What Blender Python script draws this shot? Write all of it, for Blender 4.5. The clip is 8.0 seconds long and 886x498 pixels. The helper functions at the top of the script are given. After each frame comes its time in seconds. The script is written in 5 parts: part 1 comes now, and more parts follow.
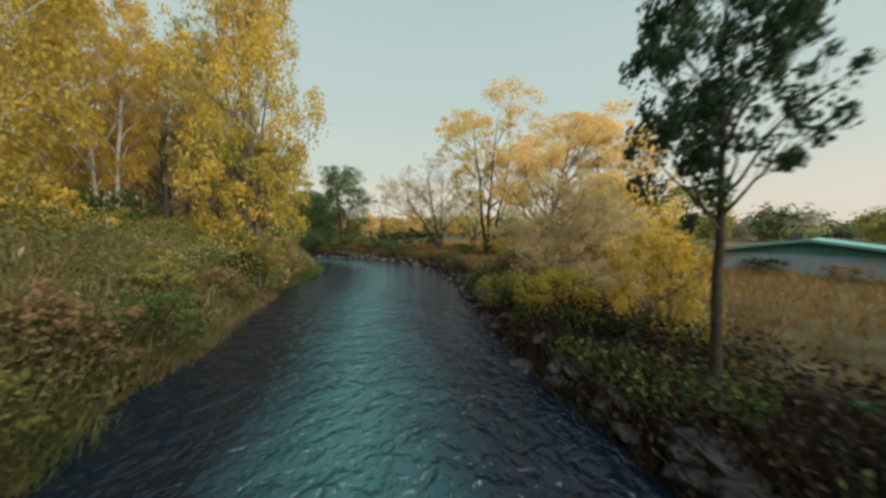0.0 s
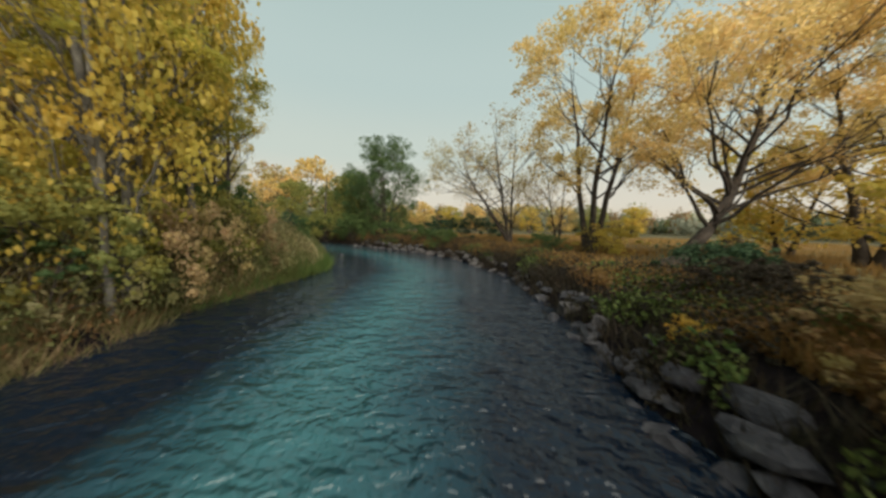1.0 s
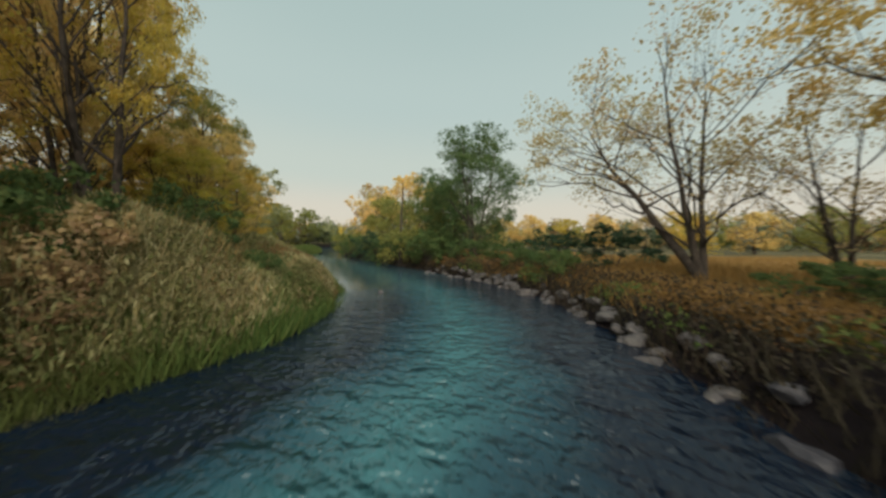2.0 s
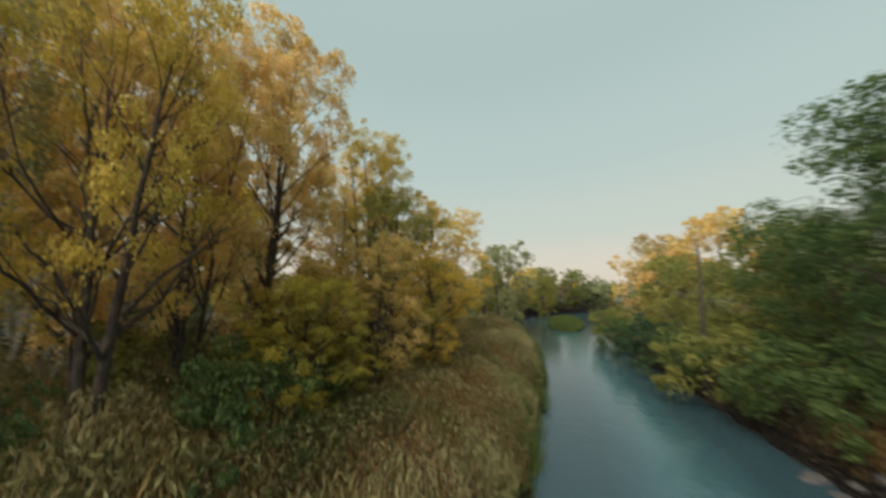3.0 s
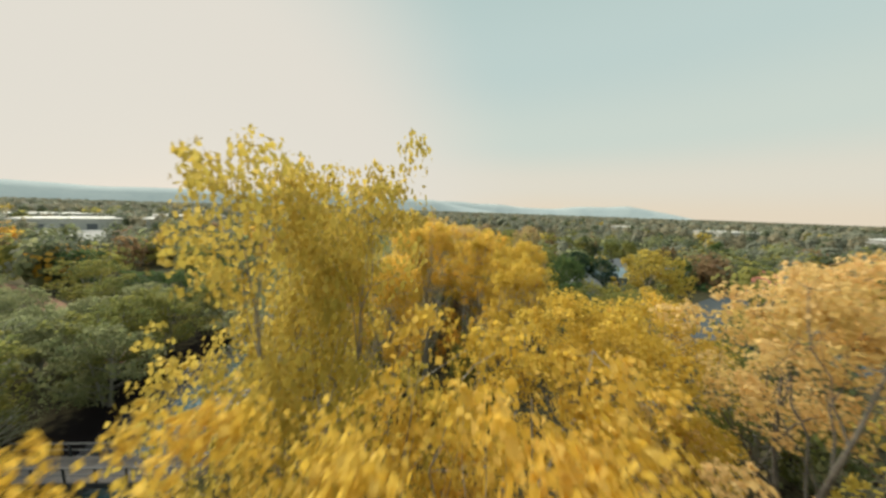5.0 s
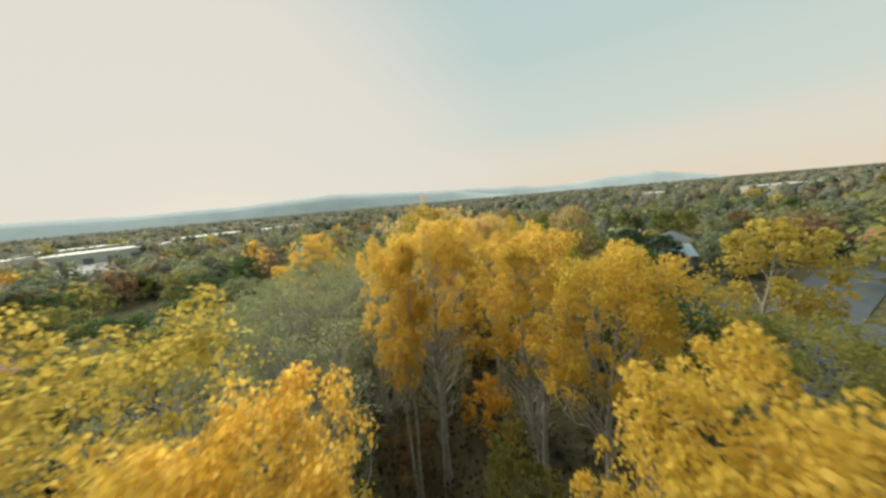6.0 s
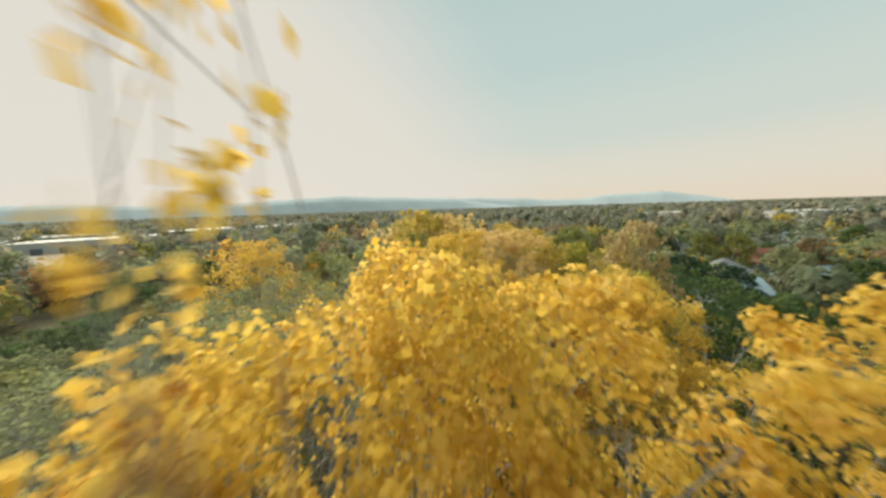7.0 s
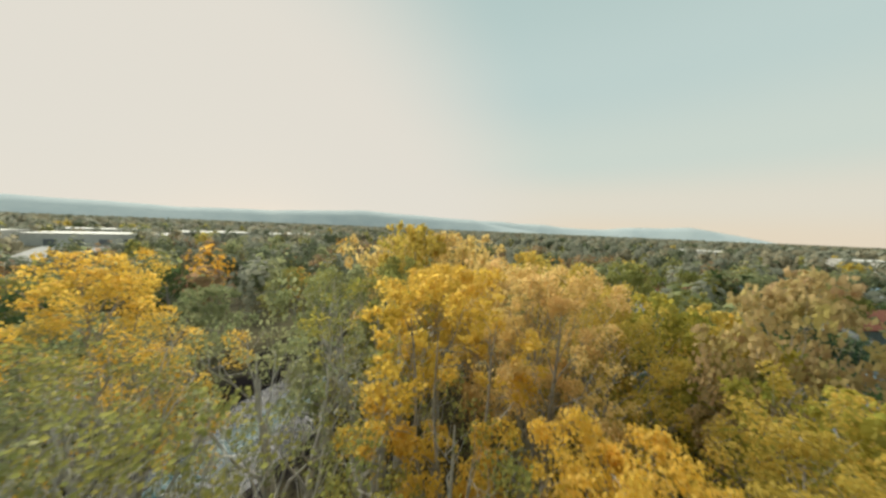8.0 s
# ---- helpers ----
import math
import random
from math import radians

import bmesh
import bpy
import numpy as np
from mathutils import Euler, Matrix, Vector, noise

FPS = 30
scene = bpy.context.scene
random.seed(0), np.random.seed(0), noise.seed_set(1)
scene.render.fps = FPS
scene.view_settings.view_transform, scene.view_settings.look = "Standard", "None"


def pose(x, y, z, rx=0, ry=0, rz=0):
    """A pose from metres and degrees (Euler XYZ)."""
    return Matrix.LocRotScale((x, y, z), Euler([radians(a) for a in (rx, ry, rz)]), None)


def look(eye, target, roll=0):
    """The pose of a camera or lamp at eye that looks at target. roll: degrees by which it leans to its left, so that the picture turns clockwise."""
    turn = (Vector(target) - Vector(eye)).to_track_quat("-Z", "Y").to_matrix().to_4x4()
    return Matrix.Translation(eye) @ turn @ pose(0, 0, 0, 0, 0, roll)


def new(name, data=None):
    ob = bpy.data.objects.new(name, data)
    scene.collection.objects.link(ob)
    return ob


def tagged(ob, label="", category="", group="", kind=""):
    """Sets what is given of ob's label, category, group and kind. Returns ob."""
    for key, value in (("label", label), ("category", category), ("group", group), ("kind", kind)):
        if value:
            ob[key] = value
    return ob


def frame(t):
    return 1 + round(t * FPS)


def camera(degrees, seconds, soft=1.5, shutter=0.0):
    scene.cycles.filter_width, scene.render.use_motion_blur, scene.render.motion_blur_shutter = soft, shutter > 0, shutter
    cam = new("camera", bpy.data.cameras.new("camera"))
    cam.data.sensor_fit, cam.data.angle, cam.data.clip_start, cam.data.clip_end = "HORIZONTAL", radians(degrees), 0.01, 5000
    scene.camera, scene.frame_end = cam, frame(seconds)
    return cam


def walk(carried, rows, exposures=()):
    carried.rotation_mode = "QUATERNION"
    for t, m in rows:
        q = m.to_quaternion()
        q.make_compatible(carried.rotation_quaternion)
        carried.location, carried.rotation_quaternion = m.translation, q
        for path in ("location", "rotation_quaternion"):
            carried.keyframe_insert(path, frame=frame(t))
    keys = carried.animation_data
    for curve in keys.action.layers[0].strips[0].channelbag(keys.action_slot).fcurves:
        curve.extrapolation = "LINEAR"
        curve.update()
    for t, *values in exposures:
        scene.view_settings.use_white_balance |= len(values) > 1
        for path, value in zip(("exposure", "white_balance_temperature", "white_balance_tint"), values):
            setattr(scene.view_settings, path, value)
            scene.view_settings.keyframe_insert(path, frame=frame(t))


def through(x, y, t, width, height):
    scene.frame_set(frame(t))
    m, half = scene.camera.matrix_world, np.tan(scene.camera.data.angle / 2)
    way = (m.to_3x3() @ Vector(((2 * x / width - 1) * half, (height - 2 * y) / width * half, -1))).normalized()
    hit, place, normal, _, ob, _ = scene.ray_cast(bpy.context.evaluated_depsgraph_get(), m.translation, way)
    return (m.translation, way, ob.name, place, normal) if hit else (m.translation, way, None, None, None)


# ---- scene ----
cam = camera(114.0, 8.0, soft=2.8, shutter=0.16)
# seconds, x, y, z, heading to the left of +y, pitch up, lean to the left
PATH = [
    (0, 0, 0, 4.2, 0.5, -3.6, 0.3),
    (0.5, -0.5, 6.0, 3.35, 6.3, -4.3, 1.8),
    (1, -1.26, 11.7, 3.1, 12.0, -4.8, 1.6),
    (1.2, -1.6, 13.9, 2.95, 14.1, -4.4, 1.7),
    (2.3, -4.9, 27.4, 3.35, 46.3, 0.7, 0.4),
    (2.5, -6.2, 29.4, 3.8, 55, 2.3, 0.4),
    (2.7, -7.7, 31, 4.6, 62.8, 3.9, 0.1),
    (3, -10.2, 32.3, 6.6, 85.5, 8.6, 0.2),
    (3.3, -12.7, 32.6, 9.6, 111.1, 7.6, 3),
    (3.5, -14.2, 32.4, 11.8, 128.1, 4.6, 4.8),
    (4, -17.8, 30, 17.2, 160, -4.5, 8.9),
    (4.5, -20.8, 25.6, 20.9, 170, -8.4, 6.3),
    (4.7, -21.7, 23.4, 21.7, 174.1, -7, 5.5),
    (5.8, -24.3, 9.0, 21.8, 180.7, -10.0, -4.8),
    (6, -24.3, 6.3, 21.6, 181, -9.6, -5.1),
    (6.5, -24.0, -0.7, 21.3, 180.7, -8.8, -0.3),
    (6.8, -23.9, -4.9, 21.1, 181.2, -8.5, -0.6),
    (7, -24, -7.7, 21, 181.4, -8.1, -1.8),
    (7.5, -24.6, -14.6, 20.7, 183.3, -5.4, 3),
    (8, -25.5, -21.3, 20.5, 184.8, -4.1, 2.4),
]
walk(cam, [(t, Matrix.Translation((x, y, z)) @ pose(0, 0, 0, 0, 0, yaw) @ pose(0, 0, 0, 90 + pitch) @ pose(0, 0, 0, 0, 0, lean))
           for t, x, y, z, yaw, pitch, lean in PATH],
     exposures=[(0.0, 0.26), (2.5, 0.16), (4.0, 0.28), (7.0, 0.28), (8.0, 0.28)])

# ---- world and light ----
SUN_AZ, SUN_EL = radians(142), radians(4)   # clockwise from +y
world = bpy.data.worlds.new("world")
scene.world = world
world.use_nodes = True
wn = world.node_tree
sky = wn.nodes.new("ShaderNodeTexSky")
sky.sky_type = "NISHITA"
sky.sun_disc = False
sky.sun_elevation, sky.sun_rotation = SUN_EL, SUN_AZ
sky.air_density, sky.dust_density, sky.ozone_density = 1.0, 0.3, 1.0
bg = wn.nodes["Background"]
wn.links.new(sky.outputs[0], bg.inputs[0])
bg.inputs[1].default_value = 0.002
# thin bright evening haze over the whole sky, cream at the horizon and teal above
geo = wn.nodes.new("ShaderNodeTexCoord")
sep = wn.nodes.new("ShaderNodeSeparateXYZ")
wn.links.new(geo.outputs["Generated"], sep.inputs[0])


def world_ramp(stops, mode):
    node = wn.nodes.new("ShaderNodeValToRGB")
    els = node.color_ramp.elements
    while len(els) < len(stops):
        els.new(0.5)
    for k, (p, c) in enumerate(stops):
        els[k].position = p
        els[k].color = (*c, 1)
    node.color_ramp.interpolation = mode
    return node


grad = world_ramp([(0.0, (0.63, 0.55, 0.43)), (0.09, (0.60, 0.57, 0.485)), (0.22, (0.49, 0.55, 0.50)), (0.42, (0.42, 0.515, 0.495)), (0.65, (0.37, 0.475, 0.46)), (1.0, (0.40, 0.50, 0.49))], "EASE")
wn.links.new(sep.outputs[2], grad.inputs[0])
# the broad pale glow that haze spreads round the low sun
dirn = wn.nodes.new("ShaderNodeVectorMath")
dirn.operation = "DOT_PRODUCT"
GLOW_AZ, GLOW_EL = radians(124), radians(-20)
dirn.inputs[1].default_value = (math.sin(GLOW_AZ) * math.cos(GLOW_EL), math.cos(GLOW_AZ) * math.cos(GLOW_EL), math.sin(GLOW_EL))
wn.links.new(geo.outputs["Generated"], dirn.inputs[0])
glow = world_ramp([(0.16, (0, 0, 0)), (0.62, (1, 1, 1))], "EASE")
wn.links.new(dirn.outputs["Value"], glow.inputs[0])
sumc = wn.nodes.new("ShaderNodeMix")
sumc.data_type = "RGBA"
wn.links.new(glow.outputs[0], sumc.inputs[0])
wn.links.new(grad.outputs[0], sumc.inputs[6])
sumc.inputs[7].default_value = (0.62, 0.59, 0.525, 1)
haze = wn.nodes.new("ShaderNodeBackground")
wn.links.new(sumc.outputs[2], haze.inputs[0])
both = wn.nodes.new("ShaderNodeAddShader")
wn.links.new(bg.outputs[0], both.inputs[0])
wn.links.new(haze.outputs[0], both.inputs[1])
wn.links.new(both.outputs[0], wn.nodes["World Output"].inputs[0])
sun = new("sun", bpy.data.lights.new("sun", "SUN"))
sun.data.energy, sun.data.angle, sun.data.color = 5.5, radians(70), (1.0, 0.95, 0.80)
sun.matrix_world = look((0, 0, 0), (-math.sin(SUN_AZ), -math.cos(SUN_AZ), -math.tan(radians(35))))


# ---- materials ----
def nodes_of(name):
    m = bpy.data.materials.new(name)
    m.use_nodes = True
    t = m.node_tree
    return m, t, t.nodes["Principled BSDF"], t.nodes["Material Output"]


def ramp(t, stops):
    r = t.nodes.new("ShaderNodeValToRGB")
    e = r.color_ramp.elements
    while len(e) < len(stops):
        e.new(0.5)
    for el, (p, c) in zip(e, stops):
        el.position, el.color = p, (*c, 1)
    return r


def noise_tex(t, scale, detail=4, rough=0.6, coord="Object"):
    c = t.nodes.new("ShaderNodeTexCoord")
    n = t.nodes.new("ShaderNodeTexNoise")
    n.inputs["Scale"].default_value, n.inputs["Detail"].default_value, n.inputs["Roughness"].default_value = scale, detail, rough
    t.links.new(c.outputs[coord], n.inputs["Vector"])
    return n


def mixc(t, a, b, fac, mode="MIX"):
    m = t.nodes.new("ShaderNodeMix")
    m.data_type, m.blend_type = "RGBA", mode
    for sock, v in ((m.inputs[6], a), (m.inputs[7], b), (m.inputs[0], fac)):
        if hasattr(v, "is_linked"):
            t.links.new(v, sock)
        elif isinstance(v, tuple):
            sock.default_value = (*v, 1)
        else:
            sock.default_value = v
    return m.outputs[2]


def leaf_mat(name, cols, patch, through=0.62):
    """Leaves: each one its own tint, whole sprays greener or browner, light shining through the blade."""
    m, t, bsdf, out = nodes_of(name)
    g = t.nodes.new("ShaderNodeNewGeometry")
    r = ramp(t, [(i / (len(cols) - 1), c) for i, c in enumerate(cols)])
    t.links.new(g.outputs["Random Per Island"], r.inputs[0])
    n = noise_tex(t, 0.35, 3)
    k = ramp(t, [(0.42, (0, 0, 0)), (0.68, (1, 1, 1))])
    t.links.new(n.outputs[0], k.inputs[0])
    own = t.nodes.new("ShaderNodeObjectInfo")
    tree = ramp(t, [(0.0, (0, 0, 0)), (0.3, (0, 0, 0)), (1.0, (0.55, 0.55, 0.55))])
    t.links.new(own.outputs["Random"], tree.inputs[0])
    col = mixc(t, mixc(t, r.outputs[0], patch, tree.outputs[0]), patch, k.outputs[0])
    t.links.new(col, bsdf.inputs["Base Color"])
    bsdf.inputs["Roughness"].default_value = 0.6
    bsdf.inputs["Specular IOR Level"].default_value = 0.12
    tr = t.nodes.new("ShaderNodeBsdfTranslucent")
    t.links.new(col, tr.inputs[0])
    mx = t.nodes.new("ShaderNodeMixShader")
    mx.inputs[0].default_value = through
    t.links.new(bsdf.outputs[0], mx.inputs[1])
    t.links.new(tr.outputs[0], mx.inputs[2])
    t.links.new(mx.outputs[0], out.inputs[0])
    return m


def rough_mat(name, stops, scale, rough=0.9, bump=0.4, fine=6.0, coord="Object"):
    """Stone, bark, soil, roofing: two scales of colour and a relief."""
    m, t, bsdf, out = nodes_of(name)
    a, b = noise_tex(t, scale, 6, 0.65, coord), noise_tex(t, scale * fine, 4, 0.6, coord)
    r = ramp(t, stops)
    mm = t.nodes.new("ShaderNodeMath")
    mm.operation = "MULTIPLY_ADD"
    mm.inputs[1].default_value, mm.inputs[2].default_value = 0.35, -0.17
    t.links.new(b.outputs[0], mm.inputs[0])
    ad = t.nodes.new("ShaderNodeMath")
    t.links.new(a.outputs[0], ad.inputs[0])
    t.links.new(mm.outputs[0], ad.inputs[1])
    t.links.new(ad.outputs[0], r.inputs[0])
    t.links.new(r.outputs[0], bsdf.inputs["Base Color"])
    bsdf.inputs["Roughness"].default_value = rough
    bsdf.inputs["Specular IOR Level"].default_value = 0.3
    bp = t.nodes.new("ShaderNodeBump")
    bp.inputs["Strength"].default_value, bp.inputs["Distance"].default_value = bump, 0.05
    t.links.new(b.outputs[0], bp.inputs["Height"])
    t.links.new(bp.outputs[0], bsdf.inputs["Normal"])
    return m


GOLD = leaf_mat("leaf_gold", [(0.67, 0.415, 0.05), (0.78, 0.52, 0.09), (0.75, 0.51, 0.12), (0.84, 0.61, 0.175)], (0.55, 0.41, 0.07))
SAGE = leaf_mat("leaf_sage", [(0.36, 0.33, 0.15), (0.46, 0.41, 0.19), (0.40, 0.37, 0.18), (0.54, 0.45, 0.20)], (0.24, 0.27, 0.12))
YELLOW = leaf_mat("leaf_yellow", [(0.62, 0.40, 0.07), (0.74, 0.52, 0.12), (0.54, 0.40, 0.08), (0.76, 0.56, 0.18)], (0.40, 0.34, 0.07))
ORANGE = leaf_mat("leaf_orange", [(0.70, 0.40, 0.04), (0.80, 0.48, 0.08), (0.74, 0.46, 0.11), (0.82, 0.54, 0.14)], (0.66, 0.38, 0.05))
TAN = leaf_mat("leaf_tan", [(0.68, 0.47, 0.18), (0.78, 0.57, 0.25), (0.72, 0.49, 0.22), (0.83, 0.63, 0.31)], (0.58, 0.45, 0.15))
LIME = leaf_mat("leaf_lime", [(0.42, 0.36, 0.06), (0.56, 0.44, 0.08), (0.38, 0.35, 0.07), (0.62, 0.46, 0.10)], (0.26, 0.28, 0.06))
FADED = leaf_mat("leaf_faded", [(0.43, 0.31, 0.18), (0.52, 0.39, 0.22), (0.48, 0.31, 0.20), (0.58, 0.44, 0.23)], (0.42, 0.36, 0.13))
OLIVE = leaf_mat("leaf_olive", [(0.25, 0.23, 0.06), (0.34, 0.30, 0.08), (0.28, 0.28, 0.09), (0.42, 0.35, 0.09)], (0.18, 0.21, 0.07))
GREEN = leaf_mat("leaf_green", [(0.08, 0.13, 0.045), (0.12, 0.18, 0.06), (0.15, 0.20, 0.07), (0.19, 0.22, 0.07)], (0.07, 0.12, 0.05))
DARK = leaf_mat("leaf_dark_green", [(0.03, 0.06, 0.03), (0.05, 0.09, 0.045), (0.08, 0.13, 0.06)], (0.03, 0.06, 0.035), 0.3)
GREY = leaf_mat("leaf_grey_green", [(0.26, 0.27, 0.13), (0.34, 0.34, 0.17), (0.29, 0.30, 0.17), (0.40, 0.38, 0.19)], (0.21, 0.25, 0.12))
BROWN = leaf_mat("leaf_brown", [(0.25, 0.17, 0.09), (0.33, 0.22, 0.11), (0.30, 0.19, 0.12), (0.38, 0.26, 0.14)], (0.24, 0.18, 0.09))
# brown brush with the shade of the bank trees put into its colour
SHADE_BRUSH = leaf_mat("brush_shaded", [(0.026, 0.018, 0.017), (0.045, 0.03, 0.024), (0.04, 0.035, 0.02), (0.06, 0.038, 0.028)], (0.03, 0.028, 0.018), 0.2)
HERB = leaf_mat("herb_olive", [(0.13, 0.13, 0.05), (0.20, 0.18, 0.07), (0.25, 0.165, 0.10), (0.31, 0.235, 0.13)], (0.095, 0.115, 0.04), 0.4)
# FAR_A, VALLEY and FAR_B: leaf colours paled and greyed by painted distance haze
FAR_A = leaf_mat("distant_hazed_green", [(0.245, 0.255, 0.19), (0.265, 0.27, 0.20), (0.255, 0.265, 0.205), (0.275, 0.275, 0.20)], (0.24, 0.255, 0.195), 0.5)
VALLEY = leaf_mat("valley_hazed_green", [(0.12, 0.145, 0.08), (0.15, 0.17, 0.09), (0.17, 0.18, 0.095), (0.19, 0.19, 0.10)], (0.12, 0.15, 0.09), 0.5)
FAR_B = leaf_mat("distant_hazed_dun", [(0.29, 0.26, 0.17), (0.31, 0.275, 0.18), (0.30, 0.27, 0.185), (0.325, 0.285, 0.185)], (0.275, 0.26, 0.18), 0.5)
PINKISH = leaf_mat("leaf_pinkish", [(0.44, 0.34, 0.20), (0.53, 0.41, 0.25), (0.47, 0.35, 0.22), (0.56, 0.44, 0.25)], (0.40, 0.36, 0.16))
RUST = leaf_mat("herb_rust", [(0.17, 0.09, 0.035), (0.25, 0.135, 0.05), (0.20, 0.115, 0.055), (0.29, 0.17, 0.065)], (0.12, 0.075, 0.035), 0.3)
STRAW = leaf_mat("grass_straw", [(0.50, 0.42, 0.23), (0.64, 0.56, 0.36), (0.52, 0.33, 0.18), (0.32, 0.31, 0.14)], (0.21, 0.215, 0.085), 0.45)
TAWNY = leaf_mat("grass_tawny", [(0.50, 0.31, 0.13), (0.60, 0.39, 0.18), (0.46, 0.26, 0.10), (0.40, 0.29, 0.12)], (0.42, 0.24, 0.09), 0.45)
MEADOW = leaf_mat("grass_meadow", [(0.25, 0.16, 0.055), (0.34, 0.22, 0.08), (0.27, 0.145, 0.05), (0.21, 0.155, 0.06)], (0.23, 0.13, 0.04), 0.3)
SEDGE = leaf_mat("grass_green", [(0.05, 0.10, 0.03), (0.08, 0.14, 0.04), (0.11, 0.17, 0.045), (0.15, 0.17, 0.055)], (0.10, 0.12, 0.035), 0.35)
BARK_PALE = rough_mat("bark_pale", [(0.3, (0.15, 0.14, 0.125)), (0.5, (0.34, 0.325, 0.295)), (0.75, (0.47, 0.45, 0.42))], 3.0, 0.9, 0.6)
BARK_SILVER = rough_mat("bark_silver", [(0.3, (0.26, 0.24, 0.21)), (0.5, (0.46, 0.44, 0.40)), (0.75, (0.60, 0.58, 0.53))], 3.0, 0.9, 0.6)
BARK_GREY = rough_mat("bark_grey", [(0.3, (0.06, 0.055, 0.05)), (0.55, (0.14, 0.13, 0.115)), (0.75, (0.23, 0.215, 0.19))], 3.0, 0.9, 0.6)
BARK_DARK = rough_mat("bark_dark", [(0.3, (0.025, 0.02, 0.018)), (0.6, (0.07, 0.055, 0.045)), (0.8, (0.13, 0.11, 0.09))], 3.0, 0.95, 0.8)
ROCK = rough_mat("river_rock", [(0.28, (0.035, 0.035, 0.042)), (0.5, (0.07, 0.064, 0.066)), (0.75, (0.14, 0.125, 0.115))], 1.1, 0.85, 0.7)
ROCK_DARK = rough_mat("wet_dark_rock", [(0.28, (0.012, 0.012, 0.018)), (0.5, (0.035, 0.034, 0.042)), (0.75, (0.09, 0.085, 0.09))], 1.1, 0.6, 0.7)
GROUND = rough_mat("ground_dry_grass", [(0.3, (0.07, 0.062, 0.038)), (0.45, (0.09, 0.083, 0.047)), (0.6, (0.12, 0.105, 0.058)), (0.75, (0.165, 0.13, 0.07))], 0.12, 0.95, 0.8, 14)


def wet_shade_edge(m, top, col):
    """Dark damp soil, deepened by bank shade put into its colour, on the lowest part of the ground, up to a ragged
    line.
    """
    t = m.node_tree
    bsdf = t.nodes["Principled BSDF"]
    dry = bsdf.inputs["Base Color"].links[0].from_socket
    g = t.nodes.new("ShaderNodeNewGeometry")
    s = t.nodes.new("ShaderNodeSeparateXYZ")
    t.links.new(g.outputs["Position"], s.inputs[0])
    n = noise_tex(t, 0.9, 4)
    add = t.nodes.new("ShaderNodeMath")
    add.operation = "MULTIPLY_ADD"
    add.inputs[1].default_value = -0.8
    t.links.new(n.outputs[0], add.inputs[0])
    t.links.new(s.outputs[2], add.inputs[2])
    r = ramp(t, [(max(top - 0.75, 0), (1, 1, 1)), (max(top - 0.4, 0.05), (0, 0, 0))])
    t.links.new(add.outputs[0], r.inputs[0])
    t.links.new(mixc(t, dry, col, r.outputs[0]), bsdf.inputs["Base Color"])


# near-black: damp soil plus the painted shade of the undercut bank
wet_shade_edge(GROUND, 1.3, (0.008, 0.006, 0.007))
GROUND.node_tree.nodes["Principled BSDF"].inputs["Specular IOR Level"].default_value = 0.08
# the blue cast is sky reflection mixed into the asphalt colour
ASPHALT = rough_mat("asphalt", [(0.3, (0.055, 0.068, 0.075)), (0.7, (0.085, 0.10, 0.11))], 0.5, 0.6, 0.1)
LAWN = rough_mat("lawn_grass", [(0.3, (0.05, 0.10, 0.035)), (0.7, (0.09, 0.15, 0.05))], 0.8, 0.95, 0.3)
PALE_LOT = rough_mat("pale_asphalt", [(0.3, (0.24, 0.24, 0.23)), (0.7, (0.33, 0.33, 0.31))], 0.1, 0.9, 0.1)
DIRT = rough_mat("dirt_track", [(0.3, (0.20, 0.11, 0.07)), (0.7, (0.34, 0.20, 0.13))], 0.6, 0.95, 0.3)
# distance haze is mixed into the blue-grey of the hills
HAZY_HILL = rough_mat("far_hill_hazy", [(0.3, (0.27, 0.33, 0.35)), (0.7, (0.34, 0.39, 0.40))], 0.004, 1.0, 0.0)
WOOD = rough_mat("weathered_wood", [(0.3, (0.06, 0.055, 0.055)), (0.7, (0.13, 0.12, 0.115))], 2.0, 0.85, 0.4)
STEEL = rough_mat("painted_steel", [(0.3, (0.03, 0.033, 0.036)), (0.7, (0.06, 0.062, 0.065))], 2.0, 0.5, 0.1)


